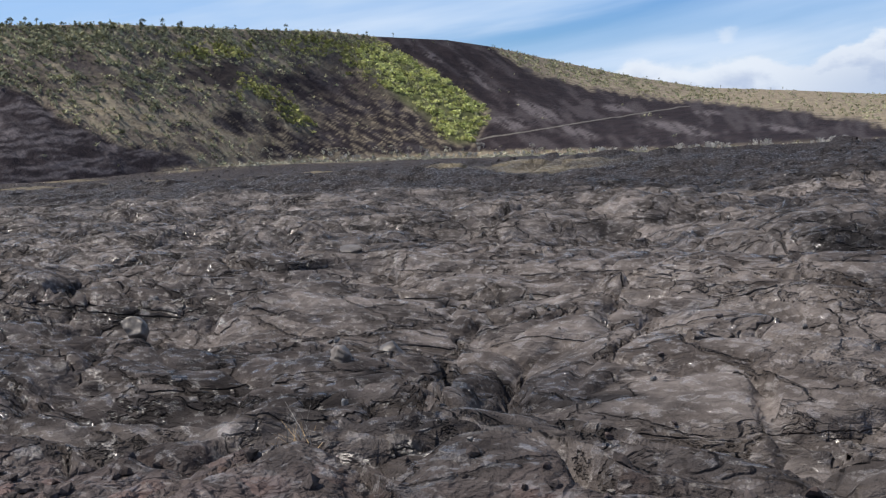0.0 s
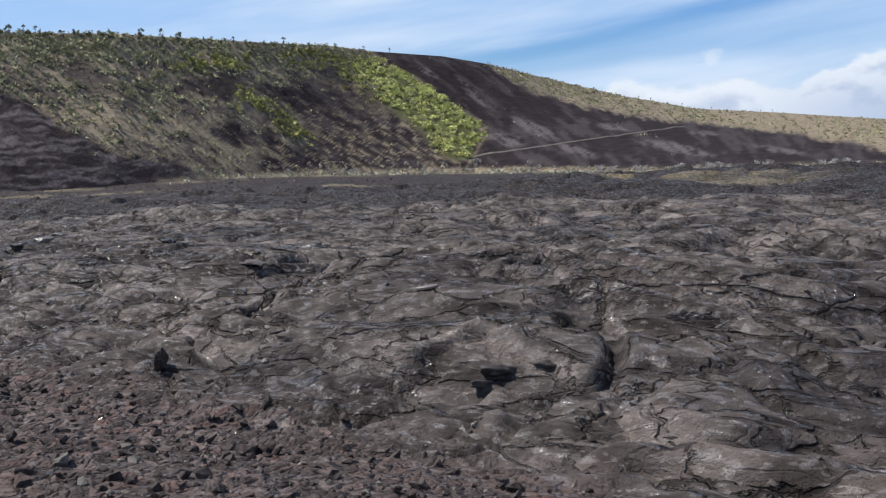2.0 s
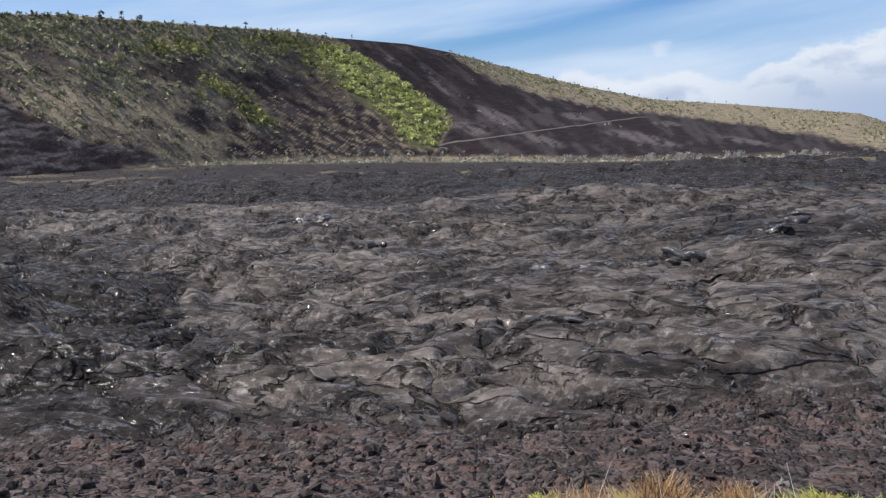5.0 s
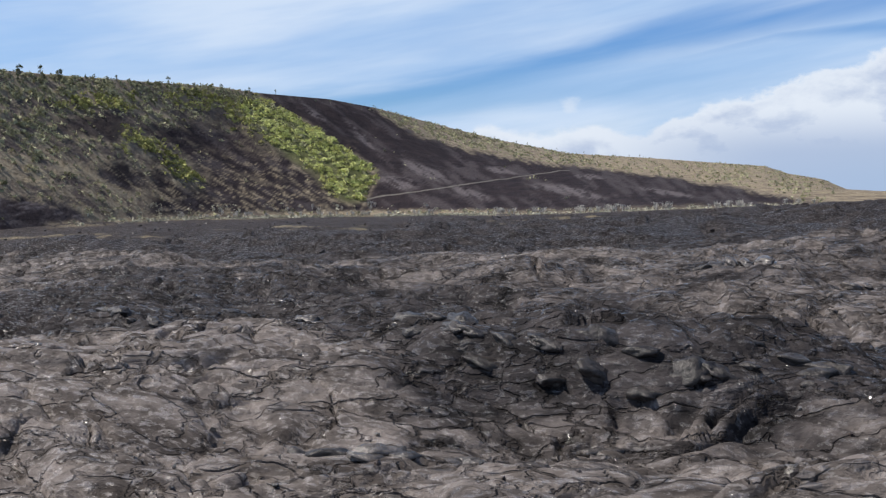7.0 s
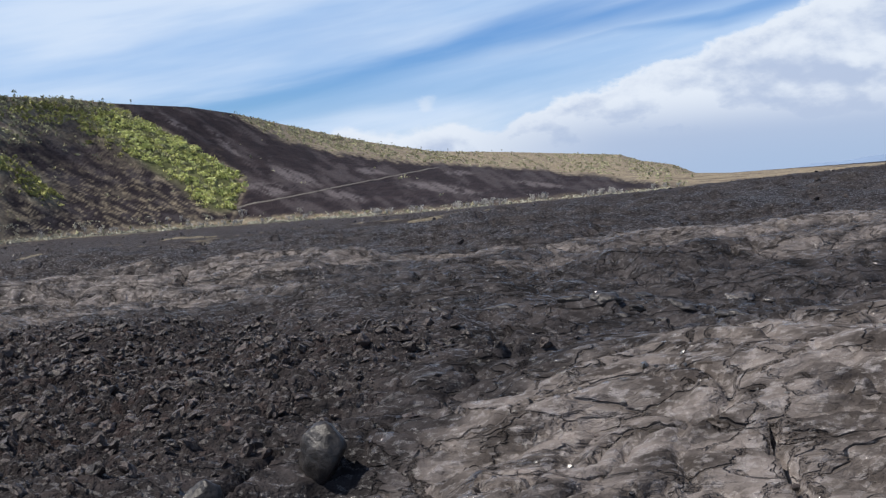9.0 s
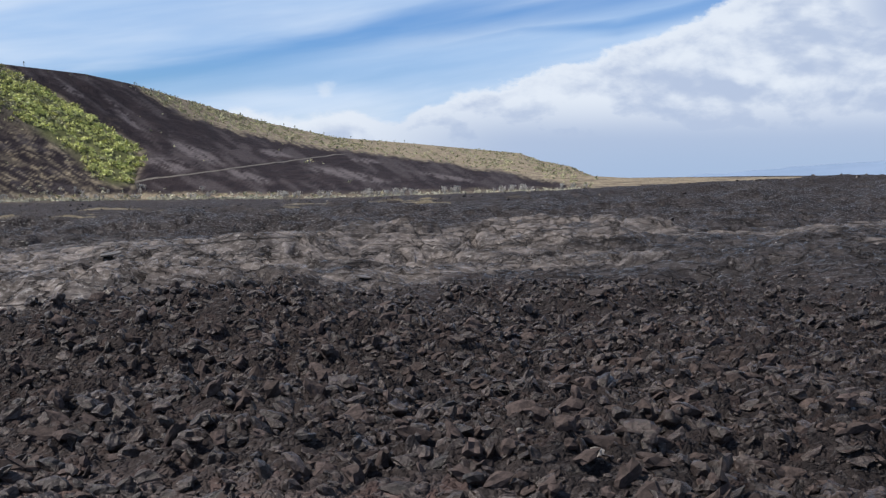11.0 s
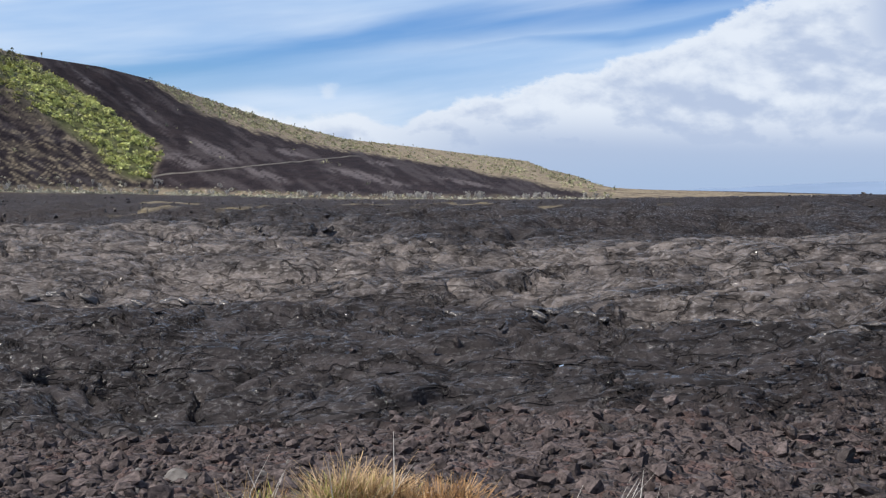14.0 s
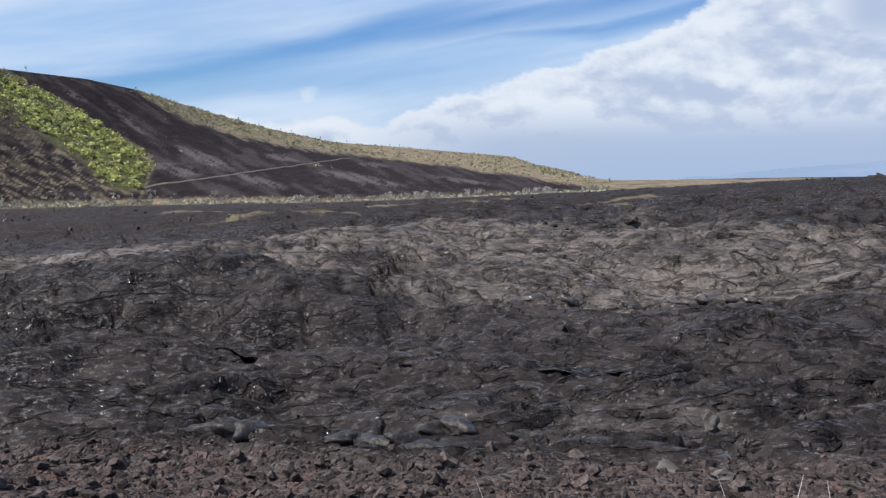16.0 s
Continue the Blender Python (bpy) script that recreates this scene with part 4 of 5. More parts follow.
def lump_mesh(name, x, y, z, size, mat):
    """Craggy clinker lumps in one mesh."""
    n = len(x)
    pool = []
    for i in range(14):
        bm = rock_bm(700 + i, 1.0, 0.8, 2, 5 + i % 5, 0.46)
        pool.append(np.array([v.co[:] for v in bm.verts]))
        faces = np.array([[v.index for v in p.verts] for p in bm.faces])
        bm.free()
    v = np.array(pool)[rng.integers(0, 14, n)]
    a = rng.uniform(0, 6.283, n)
    c, s = np.cos(a)[:, None], np.sin(a)[:, None]
    v = np.stack([v[..., 0] * c - v[..., 1] * s, v[..., 0] * s + v[..., 1] * c, v[..., 2]], -1)
    b = rng.normal(0, 0.7, n)
    c, s = np.cos(b)[:, None], np.sin(b)[:, None]
    v = v * np.stack([rng.uniform(0.8, 1.7, n), rng.uniform(0.6, 1.1, n), rng.uniform(0.6, 1.1, n)], 1)[:, None]
    v = np.stack([v[..., 0] * c + v[..., 2] * s, v[..., 1], v[..., 2] * c - v[..., 0] * s], -1)
    v = v * size[:, None, None] + np.stack([x, y, z], 1)[:, None]
    me = raw_mesh(name, v.reshape(-1, 3), (faces[None] + v.shape[1] * np.arange(n)[:, None, None]).reshape(-1, 3), smooth=False)
    me.materials.append(mat)
    return me


def rubble():
    """The gravel of the verge, and clinker heaps."""
    def drop(n, lo, hi, x0, x1, w0, w1, want, sunk=0.3, power=2.2):
        x = rng.uniform(x0, x1, n)
        y = path_y(x) + w0 + (w1 - w0) * rng.uniform(0, 1, n) ** 1.3
        z = field_height(x, y, 0.05)[0]
        zs = zones(x, y)
        keep = rng.uniform(0, 1, n) < want(zs)
        size = lo + (hi - lo) * rng.uniform(0, 1, n) ** power
        return x[keep], y[keep], (z + sunk * size)[keep], size[keep]

    jobs = [("verge_gravel", "brown angular gravel along the edge of the lava", ROCK, (15000, 0.016, 0.06, -104, 1, 2.8, 9.6, lambda q: q[2])),
            ("verge_red_gravel", "dull red gravel along the edge of the lava", RED_ROCK, (3200, 0.018, 0.06, -104, 1, 2.8, 9.6, lambda q: q[2])),
            ("verge_cobbles", "brown rounded cobbles along the edge of the lava", COBBLE, (5200, 0.03, 0.10, -106, -74, 3.4, 9.8, lambda q: q[2])),
            ("verge_grey_gravel", "pale grey gravel along the edge of the lava", GREY_ROCK, (2400, 0.012, 0.04, -104, 1, 2.8, 9.6, lambda q: q[2])),
            ("clinker", "jagged dark clinker heaped between crusts", CLINKER, (24000, 0.03, 0.115, -86, -50, 4.2, 19, lambda q: np.where(q[1] > 0.35, q[1], 0.2 * q[1]), 0.1, 2.2)),
            ("red_clinker", "reddish clinker heaped between crusts", RED_ROCK, (3600, 0.05, 0.13, -80, -62, 4.2, 14, lambda q: 0.5 * q[1])),
            ("crust_chips", "pale glassy chips on the lava crust", GLASS_CHIP, (5000, 0.012, 0.045, -107, 1, 6, 34, lambda q: 0.25 + 0.75 * q[0])),
            ("dark_chips", "dark broken chunks on the lava crust", CLINKER, (2200, 0.015, 0.045, -115, 4, 5, 40, lambda q: 0.8 + 0 * q[0]))]
    for name, label, mat, spec in jobs:
        tagged(new(name, (lump_mesh if "clinker" in name else rubble_mesh)(name, *drop(*spec), mat)), label, "rubble", kind="stuff")
    n = 9000
    y = 32 + 520 * rng.uniform(0, 1, n) ** 1.9
    x = -115 - 0.9 * y + (125 + 1.15 * y) * rng.uniform(0, 1, n)
    keep = fbm(x * 0.04, y * 0.10, 191, 3) + rng.uniform(-0.35, 0.35, n) > 0.0
    x, y = x[keep], y[keep]
    z = field_height(x, y, 0.012 * y)[0]
    size = rng.uniform(0.05, 0.20, len(x)) * (0.6 + y / 110)
    tagged(new("far_clinker", rubble_mesh("far_clinker", x, y, z + 0.1 * size, size, CLINKER)), "dark clinker blocks over the far lava", "rubble", kind="stuff")


def slab_bm(seed, size, thick):
    """A broken plate of crust with an uneven outline and worn rim."""
    r = random.Random(seed)
    n = r.randint(6, 9)
    ring = []
    for i in range(n):
        a = 6.2832 * (i + r.uniform(-0.28, 0.28)) / n
        ring.append((size * r.uniform(0.7, 1.1) * math.cos(a) * 1.3, size * r.uniform(0.7, 1.1) * math.sin(a)))
    bm = bmesh.new()
    low = [bm.verts.new((x, y, -thick)) for x, y in ring]
    mid = [bm.verts.new((x * 1.02, y * 1.02, -0.25 * thick + r.uniform(-0.1, 0.1) * thick)) for x, y in ring]
    top = [bm.verts.new((x * 0.93, y * 0.93, r.uniform(-0.15, 0.15) * thick)) for x, y in ring]
    hub = bm.verts.new((0, 0, thick * 0.35))
    for i in range(n):
        j = (i + 1) % n
        bm.faces.new((low[i], low[j], mid[j], mid[i]))
        bm.faces.new((mid[i], mid[j], top[j], top[i]))
        bm.faces.new((top[i], top[j], hub))
    return bm


def clinker_blocks():
    """The larger single blocks of the clinker heaps."""
    protos = [mesh_from("clinker_block", rock_bm(160 + i, 1.0, rnd.uniform(0.6, 1.1), 3, 6, 0.42), (CLINKER, CLINKER, RED_ROCK)[i % 3], smooth=True) for i in range(9)]
    made = 0
    while made < 290:
        x = rnd.uniform(-84, -52)
        y = float(path_y(x)) + rnd.uniform(5.0, 16)
        if zones(np.array([x]), np.array([y]))[1][0] < 0.6:
            continue
        i, size = rnd.randrange(9), rnd.choice((0.06, 0.07, 0.09, 0.12)) * rnd.uniform(0.7, 1.2) * (0.6 if y - path_y(x) < 7 else 1.1)
        ob = new("clinker_block", protos[i])
        ob.matrix_world = pose(x, y, ground_z(x, y) + size * 0.12, rnd.uniform(-40, 40), rnd.uniform(-40, 40), rnd.uniform(0, 360)) @ Matrix.Scale(size, 4)
        tagged(ob, "purplish red jagged clinker block in a heap" if i % 3 == 2 else "dark jagged clinker block in a heap", "rock", "clinker blocks in the heaps")
        made += 1


def toe_bm(seed):
    """A swollen lobe of lava with a rounded nose and a few folds."""
    r = random.Random(seed)
    bm = bmesh.new()
    bmesh.ops.create_icosphere(bm, subdivisions=3, radius=1.0)
    fold, bend = r.uniform(5, 8), r.uniform(-0.3, 0.3)
    for v in bm.verts:
        c = v.co
        swell = 1 + 0.45 * noise.noise(c * 1.5 + Vector((seed, 0, 0))) + 0.16 * noise.noise(c * 4.5 + Vector((0, seed, 0))) + 0.03 * math.sin(fold * c.x + 3 * bend * c.y)
        v.co = Vector((c.x * 1.45, (c.y + bend * c.x * c.x) * 0.85, c.z * 0.5)) * swell
    return bm


# rows of toes along the fronts of the flows: pale or not, mean size, then x, y along the front
TOES = ((1, 0.15, -33.7, 9.4, -30.0, 11.3, -28.0, 13.4), (1, 0.15, -25.2, 11.5, -22.7, 14.0), (1, 0.15, -22.2, 13.6, -19.9, 11.3), (1, 0.15, -6.2, 20.8, -1.8, 22.2),
        (1, 0.15, -1.4, 14.3, -0.7, 13.5), (0, 0.15, -48.1, 11.4, -44.8, 12.1), (0, 0.16, -46.0, 6.6, -43.1, 4.7, -40.7, 4.7), (1, 0.15, -45.1, 1.9, -42.2, 3.2),
        (1, 0.15, -52.5, 13.2, -49.8, 13.2), (1, 0.10, -83.9, 17.5, -78.1, 11.0), (0, 0.11, -14.7, 5.3, -14.2, 6.0), (0, 0.15, -40.6, 5.3, -36.5, 5.4),
        (1, 0.15, -42.0, 17.8, -37.7, 16.1), (1, 0.10, -78.2, 11.4, -72.7, 10.7), (1, 0.15, -95.5, 19.5, -89.0, 19.0), (0, 0.17, -98.0, 10.0, -93.8, 10.4),
        (0, 0.16, -48.3, 7.2, -45.7, 6.5), (0, 0.16, -56.0, 12.0, -50.5, 8.6))


def lava_toes():
    meshes = [mesh_from("lava_toe", toe_bm(600 + i), (TOE, PALE_TOE)[i % 2], smooth=True) for i in range(10)]
    for light, mean, *xy in TOES:
        for ax, ay, bx, by in zip(xy[0::2], xy[1::2], xy[2::2], xy[3::2]):
            long, gap = math.hypot(bx - ax, by - ay), 0.26
            for i in range(int(long / gap) + 1):
                t = (i + rnd.uniform(-0.4, 0.4)) * gap / long
                x, y = ax + (bx - ax) * t + rnd.gauss(0, 0.8 * mean), ay + (by - ay) * t + rnd.gauss(0, 1.4 * mean)
                size = mean * rnd.uniform(0.6, 1.45)
                ob = new("lava_toe", meshes[rnd.randrange(5) * 2 + (1 if light and rnd.random() < 0.75 else 0)])
                ob.matrix_world = pose(x, y, ground_z(x, y) - size * 0.15, rnd.gauss(0, 12), rnd.gauss(6, 10), math.degrees(math.atan2(by - ay, bx - ax)) + rnd.gauss(0, 32)) @ Matrix.Scale(size, 4)
                tagged(ob, "rounded dark toe of lava at a flow front", "lava lobe", "lava toes along the flow fronts")


def crust_slabs():
    """Tilted plates of broken crust, each loose on the field."""
    meshes = [(mesh_from("crust_slab", slab_bm(200 + i, 0.36, rnd.uniform(0.05, 0.10)), (SLAB, ROCK)[i % 3 == 2]), i % 3 == 2) for i in range(9)]
    for i in range(150):
        x = rnd.uniform(-104, 1)
        y = float(path_y(x)) + rnd.uniform(7.5, 22)
        me, dark = rnd.choice(meshes)
        z = zones(np.array([x]), np.array([y]))
        if (x > -12 and y < 13) or z[2][0] > 0.3 or (z[0][0] > 0.35) == dark:
            continue
        s = rnd.uniform(0.25, 0.6)
        ob = new("crust_slab", me)
        ob.matrix_world = pose(x, y, ground_z(x, y) + 0.03 * s, rnd.gauss(8, 9), rnd.gauss(0, 9), rnd.uniform(0, 360)) @ Matrix.Scale(s, 4)
        tagged(ob, "dark loose plate of broken lava crust" if dark else "pale brown loose plate of broken lava crust", "lava slab", "broken plates of lava crust")


def blade_bm(seed, count, tall, spread, thick):
    r = random.Random(seed)
    bm = bmesh.new()
    for _ in range(count):
        a, lean = r.uniform(0, 6.283), r.uniform(0.1, 1.0) * spread
        h, w = tall * r.uniform(0.3, 1.1), thick * r.uniform(0.7, 1.3)
        bx, by = r.gauss(0, spread * 0.28), r.gauss(0, spread * 0.28)
        side = Vector((-math.sin(a), math.cos(a), 0)) * w
        rows = []
        for k in range(3):
            f = k / 2
            p = Vector((bx + math.cos(a) * lean * f * f, by + math.sin(a) * lean * f * f, h * (f - 0.25 * f * f * lean / max(spread, 0.01))))
            rows.append((bm.verts.new(p - side * (1 - f * 0.85)), bm.verts.new(p + side * (1 - f * 0.85))))
        for (a1, b1), (a2, b2) in zip(rows, rows[1:]):
            bm.faces.new((a1, b1, b2, a2))
    return bm


def grass():
    def tuft(seed, tall, count, green, label):
        ob = new("grass_tuft")
        part("dry_foliage", blade_bm(seed, count, tall, tall * 1.0, 0.0048), STRAW, ob, "straw-coloured dry blades")
        if count > 100:
            part("brown_foliage", blade_bm(seed + 3, count // 3, tall * 0.7, tall * 1.1, 0.005), RUSSET, ob, "withered brown blades")
        if green:
            part("green_foliage", blade_bm(seed + 1, count // 2, tall * 0.75, tall * 0.9, 0.006), GREEN_BLADE, ob, "yellowish green blades")
        part("stalk_tuft", blade_bm(seed + 2, 14, tall * 1.35 + 0.06, tall * 1.1, 0.0038), BLEACHED, ob, "thin bleached stalks")
        return tagged(ob, label, "grass", "grass along the verge")

    big = tuft(301, 0.34, 620, True, "large tuft of dry straw-coloured bunch grass")
    small = tuft(311, 0.26, 150, True, "low tuft of half-green dry grass")
    turf = tuft(331, 0.11, 230, True, "low mat of mixed green and orange grass")
    sward = new("grass_tuft")
    part("green_foliage", blade_bm(341, 260, 0.11, 0.24, 0.008), GREEN_BLADE, sward, "fresh green blades")
    part("brown_foliage", blade_bm(342, 120, 0.10, 0.20, 0.007), RUSSET, sward, "withered brown blades")
    tagged(sward, "low clump of fresh green grass", "grass", "grass along the verge")
    wisp = tuft(321, 0.24, 26, False, "thin wispy tuft of bleached grass")
    brown = new("grass_tuft")
    part("brown_foliage", blade_bm(351, 420, 0.26, 0.24, 0.0045), RUSSET, brown, "withered orange-brown blades")
    part("dry_foliage", blade_bm(352, 200, 0.24, 0.24, 0.0042), STRAW, brown, "straw-coloured dry blades")
    tagged(brown, "rounded tuft of withered orange-brown grass", "grass", "grass along the verge")

    def plant(ob, x, y):
        ob.matrix_world = pose(x, y, ground_z(x, y) - 0.02)

    plant(sward, -25.4, 1.0)
    plant(turf, -24.4, 1.15)
    plant(big, -84.0, 2.22)
    plant(small, -84.45, 2.15)
    plant(brown, -83.65, 2.25)
    plant(wisp, -82.55, 2.3)
    spots = [(big, -83.9, 2.3), (brown, -83.45, 2.2), (brown, -83.8, 2.15), (small, -84.2, 2.25), (small, -82.9, 2.2), (big, -23.45, 0.95), (big, -23.25, 0.98), (small, -22.95, 1.12), (turf, -22.75, 1.15), (small, -22.1, 1.42), (turf, -22.2, 1.4)]
    for i in range(262):                                           # the grassy verge
        x = rnd.uniform(-29.5, -23.3)
        w = 4.05 + 1.15 * rnd.random() ** 1.3
        fresh = abs(x + 25.3) < 0.5 or abs(x + 27.6) < 0.4
        spots.append((rnd.choice((sward, sward, turf) if fresh else (turf, turf, turf, turf, sward, sward, sward, brown, wisp)), x, float(path_y(x)) + w))
    for x, y in ((-2.7, 3.75), (-87.6, 2.4), (-87.0, 2.3), (-86.8, 2.4), (-82.4, 2.35), (-82.3, 2.3), (-95.6, 3.3),
                 (-95.3, 3.35), (-94.9, 3.3), (-93.9, 3.4), (-93.7, 3.35), (-93.5, 3.4), (-92.9, 3.3), (-39.8, -3.0), (-39.5, -3.0), (-37.6, -2.4), (-74.6, -0.6), (-76.5, 0.0)):
        spots.append((wisp if x > -6 else rnd.choice((wisp, wisp, small)), x, y))
    for proto, x, y in spots:
        copy_thing(proto, pose(x, y, ground_z(x, y) - 0.02, 0, 0, rnd.uniform(0, 360)) @ Matrix.Scale(rnd.uniform(0.55, 1.1), 4))


def leaf_cloud(centres, radii, per, leaf):
    """Triangles strewn in ovals: (n, 3) centres and radii."""
    n = len(centres)
    d = rng.normal(0, 1, (n, per, 3))
    d = d / np.linalg.norm(d, axis=2, keepdims=True) * rng.uniform(0.35, 1.0, (n, per, 1)) ** 0.5
    d[..., 2] = np.abs(d[..., 2]) * 1.1 - 0.1
    mid = centres[:, None] + d * radii[:, None]
    tri = rng.normal(0, 1, (n, per, 3, 3)) * (leaf * radii.mean(1))[:, None, None, None]
    v = (mid[:, :, None] + tri).reshape(-1, 3)
    return v, np.arange(len(v)).reshape(-1, 3)


def slope_places(n, az0, az1, h0, h1):
    """Random places on the hillside: direction, distance, climb."""
    az = rng.uniform(az0, az1, n)
    df, zf, db, zb, dc, zc = profile(az)
    d = df + (dc - df) * rng.uniform(h0, h1, n)
    return az, d, climb(az, d)


def stand(az, d):
    return np.stack([EYE[0] + d * np.sin(np.radians(az)), EYE[1] + d * np.cos(np.radians(az)), slope_height(az, d)], 1)


def hillside_plants():
    az, d, hf = slope_places(62000, -58, 6.5, 0.0, 1.0)
    lava, ash, straw, lawn = slope_zones(az, d)
    sight, wide, mid, fine = slope_noise(az, d)
    lobe = np.zeros(len(az))
    for ca, ce, ra, re, turn in LOBES:
        lobe = np.maximum(lobe, spot(az + 0.8 * mid, sight + 0.3 * mid, ca, ce, ra, re, turn))
    thick = np.where(az > -20.5, np.interp(az, [-20, -12, -6], [0.75, 0.6, 0.3]), 0.30 + 0.70 * step(2.0, 5.2, sight + 0.7 * wide)) * step(-0.45, 0.25, fine + 0.6 * mid)
    pick = rng.uniform(0, 1, len(az))
    green = pick < (1 - lava) * (1 - lawn) * lobe * (0.25 + 0.75 * step(-0.3, 0.1, fine))
    keep = ~green & (pick < (1 - 0.93 * lava) ** 2 * (1 - 0.5 * straw) * thick)
    for name, label, mat, mask, lo, hi in (("hillside_shrubs", "low grey-green scrub scattered over the hillside", SHRUB, keep, 0.7, 2.3),
                                           ("green_shrubs", "yellow-green thickets between the bare chutes of the hill", LOBE_LEAF, green, 0.9, 2.6)):
        c = stand(az[mask], d[mask])
        size = rng.uniform(lo, hi, len(c))
        v, f = leaf_cloud(c, np.stack([size * 1.2, size * 1.2, size * 1.1], 1), 8, 0.5)
        me = raw_mesh(name, v, f, smooth=False)
        me.materials.append(mat)
        tagged(new(name, me), label, "shrubs", kind="stuff")
    az = np.concatenate([rng.uniform(-38, -13, 2600), rng.uniform(-13, 5, 450)])
    d = profile(az)[0] * rng.uniform(0.86, 1.03, len(az))
    keep = fbm(az * 0.9, d * 0.02, 157, 3) + rng.uniform(-0.4, 0.4, len(az)) > 0.0
    az, d = az[keep], d[keep]
    c = stand(az, d)
    c[:, 2] = np.maximum(c[:, 2], plain_height(c[:, 0], c[:, 1]))
    size = rng.uniform(0.5, 1.7, len(c))
    v, f = leaf_cloud(c, np.stack([size * 1.3, size * 1.3, size * 1.1], 1), 9, 0.4)
    me = raw_mesh("foot_scrub", v, f, smooth=False)
    me.materials.append(PALE_SCRUB)
    tagged(new("foot_scrub", me), "pale grey-green scrub along the foot of the hill", "shrubs", kind="stuff")
    az, d, hf = slope_places(4600, -31, -19.5, 0.02, 1.0)
    lawn = green_patch(az, d)
    fine = slope_noise(az, d)[3]
    keep = rng.uniform(0, 1, len(az)) < lawn * (0.15 + 0.75 * step(-0.25, 0.15, fine))
    c = stand(az, d)[keep]
    bright = lawn[keep] * (0.4 + 0.6 * step(-0.2, 0.25, fine[keep])) > rng.uniform(0.15, 0.75, len(c))
    for name, label, mat, mask in (("bright_grove", "strip of bright pale-green trees down the hillside", KUKUI, bright),
                                   ("olive_grove", "darker olive trees among the bright ones", LOBE_LEAF, ~bright)):
        size = rng.uniform(1.8, 5.2, mask.sum())
        v, f = leaf_cloud(c[mask], np.stack([size, size, size * 0.95], 1), 34, 0.24)
        me = raw_mesh(name, v, f, smooth=False)
        me.materials.append(mat)
        tagged(new(name, me), label, "trees", kind="stuff")


def limb_bm(pts, r0, r1, sides=5):
    """A tapered, bent limb."""
    bm = bmesh.new()
    rings = []
    for i, p in enumerate(pts):
        t = i / (len(pts) - 1)
        r = r0 + (r1 - r0) * t
        way = (Vector(pts[min(i + 1, len(pts) - 1)]) - Vector(pts[max(i - 1, 0)])).normalized()
        a = way.orthogonal().normalized()
        b = way.cross(a)
        rings.append([bm.verts.new(Vector(p) + a * r * math.cos(6.2832 * k / sides) + b * r * math.sin(6.2832 * k / sides)) for k in range(sides)])
    for ra, rb in zip(rings, rings[1:]):
        for k in range(sides):
            bm.faces.new((ra[k], ra[(k + 1) % sides], rb[(k + 1) % sides], rb[k]))
    return bm


def crown_bm(seed, r, base, tall, leaves):
    q = random.Random(seed)
    bm = bmesh.new()
    heads = [(q.uniform(-0.6, 0.6) * r, q.uniform(-0.6, 0.6) * r, base + q.uniform(0.1, 0.9) * tall, r * q.uniform(0.35, 0.6)) for _ in range(5)]
    for _ in range(leaves):
        hx, hy, hz, hr = q.choice(heads)
        m = Vector((hx + q.gauss(0, 0.5) * hr, hy + q.gauss(0, 0.5) * hr, hz + q.gauss(0, 0.45) * hr))
        bm.faces.new([bm.verts.new(m + Vector((q.gauss(0, 1), q.gauss(0, 1), q.gauss(0, 1))) * r * 0.17) for _ in range(3)])
    return bm


def skyline_trees():
    protos = []
    for i, (tall, r) in enumerate(((7.5, 1.6), (6.0, 1.9), (9.0, 1.4), (5.0, 1.9))):
        ob = new("tree")
        part("trunk", limb_bm([(0, 0, -0.6), (0.1, 0, tall * 0.35), (0.25, 0.1, tall * 0.7)], 0.28, 0.10), BARK, ob, "thin grey trunk")
        part("crown", crown_bm(400 + i, r, tall * 0.06, tall * 0.75, 170), DARK_LEAF, ob, "sparse dark green foliage")
        protos.append(tagged(ob, "small dark tree on the crest of the hill", "tree", "trees along the skyline"))
    rows = []
    for az in np.concatenate([np.arange(-50, -28, 0.15), np.arange(-28, -5, 0.27)]):
        thick = 1.0 if az < -27.5 else 0.25 if az < -21.5 else 0.6
        if rnd.random() < thick:
            rows.append((az + rnd.uniform(-0.3, 0.3), rnd.uniform(0.975, 1.0)))
    rows += [(-44.3, 0.99), (-44.1, 0.995), (-29.0, 0.99), (-28.7, 0.995), (-20.6, 0.995), (-20.3, 1.0), (-4.5, 1.0), (-4.3, 1.0)]
    for i, (az, f) in enumerate(rows):
        d = profile(az)[4] * f
        x, y, z = stand(np.array([az]), np.array([d]))[0]
        s = rnd.choice((0.4, 0.5, 0.65, 0.85, 1.15)) * (1.1 if az < -36 else 1 if az < -27.5 else 0.75)
        ob, m = protos[i % 4], pose(x, y, z, 0, 0, rnd.uniform(0, 360)) @ Matrix.Scale(s, 4)
        if i < 4:
            ob.matrix_world = m
        else:
            copy_thing(ob, m)


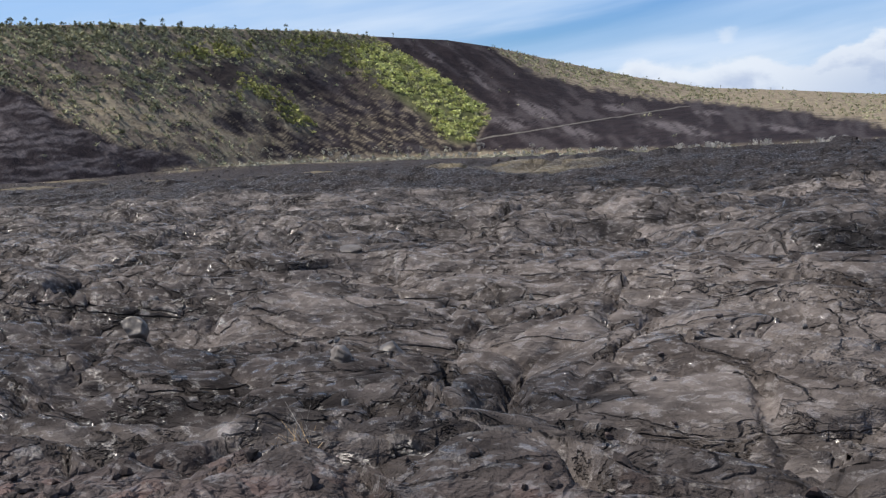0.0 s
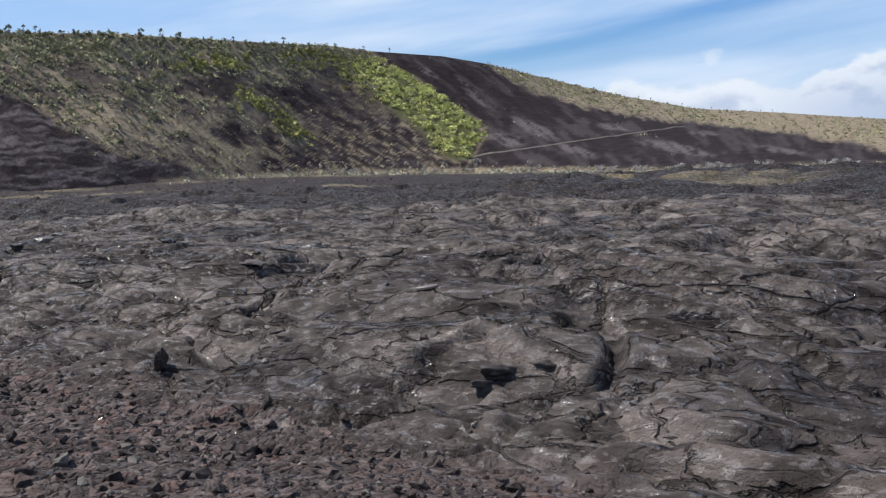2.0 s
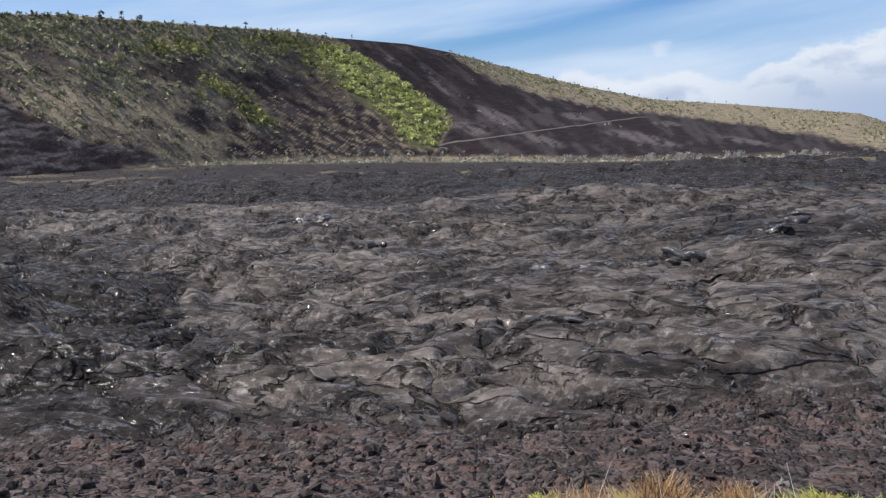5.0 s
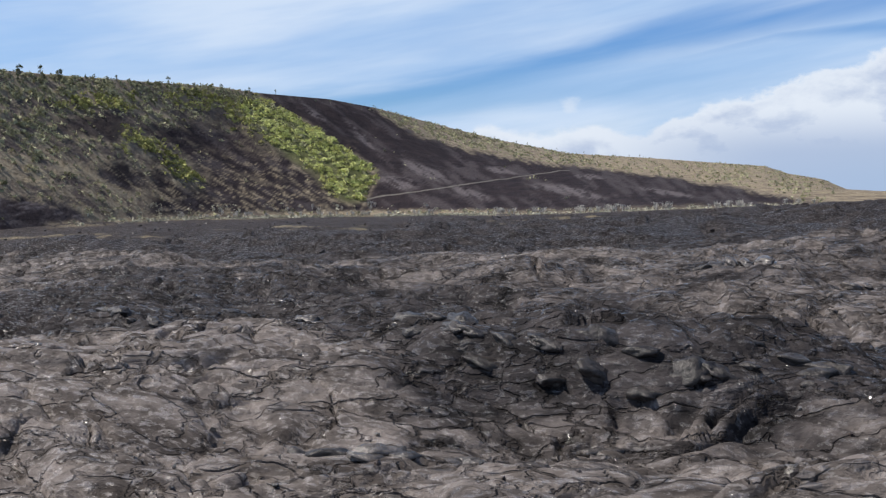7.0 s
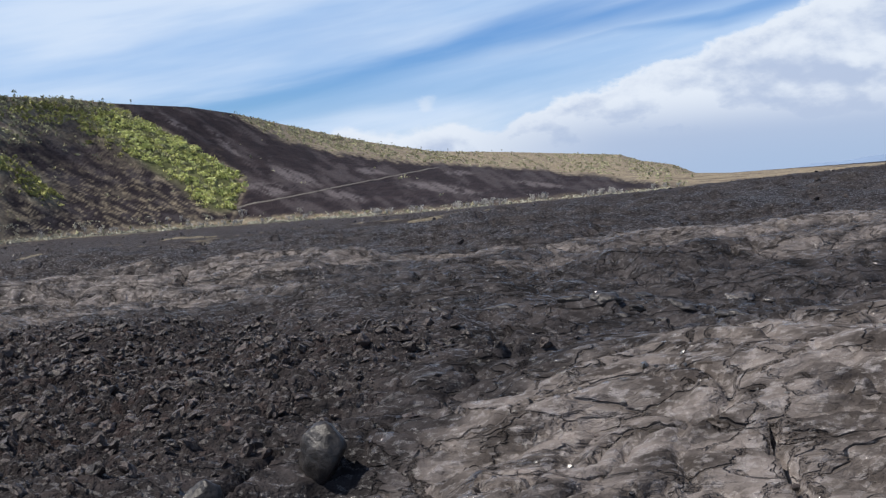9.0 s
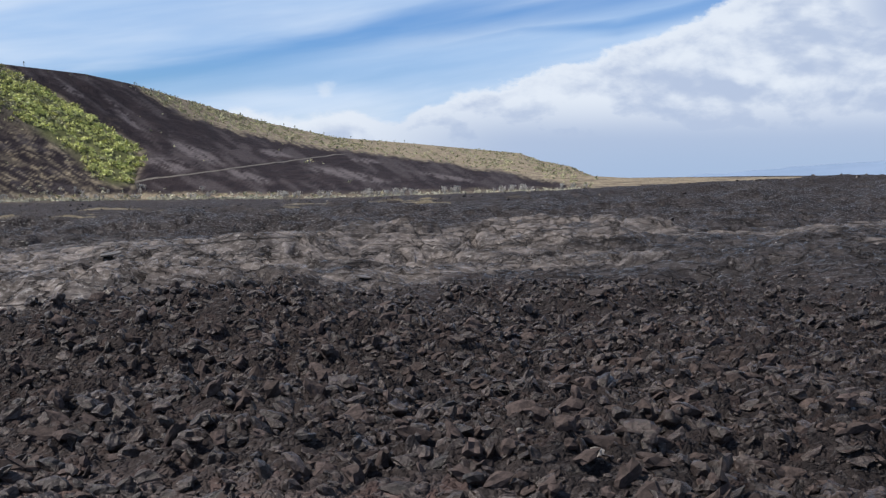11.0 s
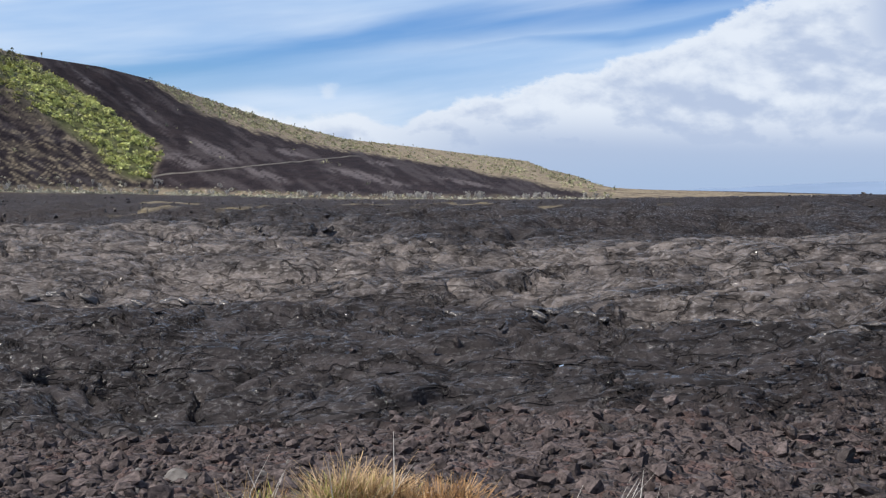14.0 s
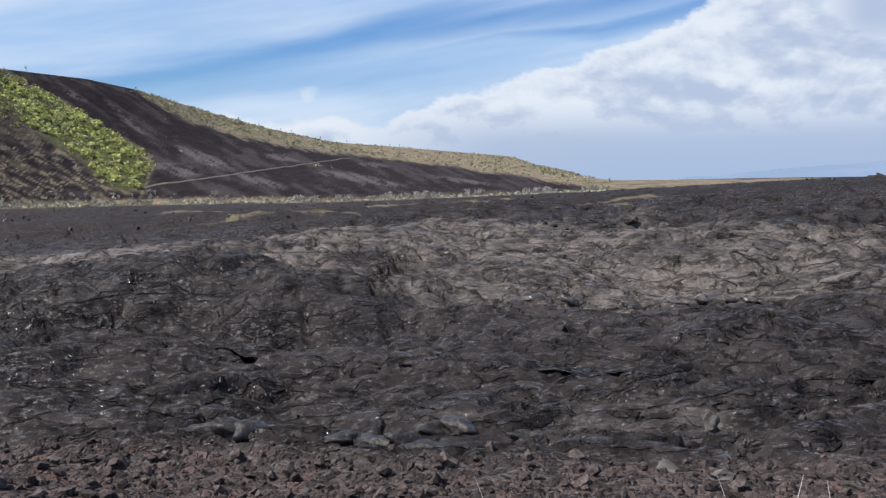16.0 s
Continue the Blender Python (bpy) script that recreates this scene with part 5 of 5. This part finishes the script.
def bleached_trees():
    """Leafless pale trees along the foot of the slope."""
    protos = []
    for i in range(3):
        q = random.Random(500 + i)
        ob = new("dead_tree")
        part("trunk", limb_bm([(0, 0, -0.4), (0.15, 0, 1.3), (0.1, 0.15, 2.6), (0.3, 0.1, 3.8)], 0.30, 0.10), BLEACHED, ob)
        for k in range(8):
            a, h = 0.8 * k + q.uniform(-0.3, 0.3), q.uniform(0.7, 3.0)
            L = q.uniform(1.0, 2.1)
            pts = [(0.1, 0, h), (0.1 + 0.5 * L * math.cos(a), 0.5 * L * math.sin(a), h + 0.5 * L), (0.1 + 0.8 * L * math.cos(a + 0.3), 0.8 * L * math.sin(a + 0.3), h + 1.1 * L)]
            part("branch", limb_bm(pts, 0.15, 0.05, 4), BLEACHED, ob)
        part("twig_tangle", crown_bm(520 + i, 1.7, 1.0, 2.8, 60), BLEACHED, ob, "tangle of thin pale twigs")["kind"] = "stuff"
        protos.append(tagged(ob, "bare bleached grey tree at the foot of the hill", "dead tree", "bleached trees below the hill"))
    rows = [(rnd.uniform(-33, -17), rnd.uniform(0.96, 1.03)) for _ in range(46)]
    for mid, n in ((-10.5, 7), (-7.5, 9), (-5.8, 10), (-2.6, 6), (0.2, 6), (1.6, 8), (-13.0, 7), (4.5, 3)):
        rows += [(mid + rnd.gauss(0, 0.45), rnd.uniform(0.95, 1.0)) for _ in range(n)]
    for i, (az, f) in enumerate(rows):
        d = profile(az)[0] * f
        x, y = EYE[0] + d * math.sin(radians(az)), EYE[1] + d * math.cos(radians(az))
        z = float(plain_height(np.array([x]), np.array([y]))[0])
        z = max(z, float(slope_height(np.array([az]), np.array([d]))[0]))
        m = pose(x, y, z, 0, 0, rnd.uniform(0, 360)) @ Matrix.Scale(rnd.uniform(0.75, 1.35), 4)
        if i < 3:
            protos[i].matrix_world = m
        else:
            copy_thing(protos[i % 3], m)


def track():
    """The unpaved track that climbs across the bare flow."""
    az = np.linspace(-21.3, -8.7, 90)
    want = np.interp(az, [-21.3, -18, -14.6, -11, -8.7], [-0.5, -0.17, 0.28, 0.71, 1.0])      # degrees over the horizon
    far = np.linspace(780, 1240, 231)[:, None] + 0 * az
    rise = np.degrees(np.arctan2(slope_height(az[None] + 0 * far, far) - EYE[2], far))
    d = far[np.argmin(np.abs(rise - want), axis=0), 0]
    d = np.convolve(np.pad(d, 6, mode="edge"), np.ones(13) / 13, mode="valid")
    mid = stand(az, d)
    way = np.gradient(mid[:, :2], axis=0)
    side = np.stack([-way[:, 1], way[:, 0]], 1) / np.linalg.norm(way, axis=1)[:, None]
    rows = []
    for off, up in ((-3.4, -1.5), (-1.8, 0.45), (1.8, 0.6), (3.4, -0.5)):
        rows.append(np.concatenate([mid[:, :2] + side * off, mid[:, 2:] + up], 1))
    g = np.stack(rows, 1)
    me = grid_mesh([(g[..., 0], g[..., 1], g[..., 2], ())], (), "track")
    me.materials.append(GRAVEL_ROAD)
    tagged(new("track", me), "pale unpaved track climbing across the dark flow", "track", kind="structure")


def distant_mountain():
    az = np.linspace(6, 50, 60)
    el = np.interp(az, [6, 11, 16, 20, 25, 32, 50], [-0.6, -0.55, -0.25, 0.05, 0.45, 0.9, 1.2])
    rows = []
    for d, f in ((3900.0, 0.0), (4200.0, 0.6), (4500.0, 1.0), (4700.0, 0.8)):
        top = EYE[2] + 4500 * np.tan(np.radians(el)) + 9 * fbm(az * 0.8, az * 0, 171, 4)
        low = EYE[2] + d * math.tan(radians(-1.0))
        rows.append(np.stack([EYE[0] + d * np.sin(np.radians(az)), EYE[1] + d * np.cos(np.radians(az)), low + (top - low) * f], 1))
    g = np.stack(rows, 0)
    me = grid_mesh([(g[..., 0], g[..., 1], g[..., 2], ())], (), "backdrop")
    # the haze over this slope is only its surface colour
    me.materials.append(HAZE_BLUE)
    tagged(new("backdrop", me), "distant mountain slope with faint blue haze painted in", "mountain", kind="structure")


distant_mountain()
boulders()
loose_rocks()
clinker_blocks()
lava_toes()
crust_slabs()
grass()
track()
skyline_trees()
bleached_trees()
hillside_plants()
rubble()
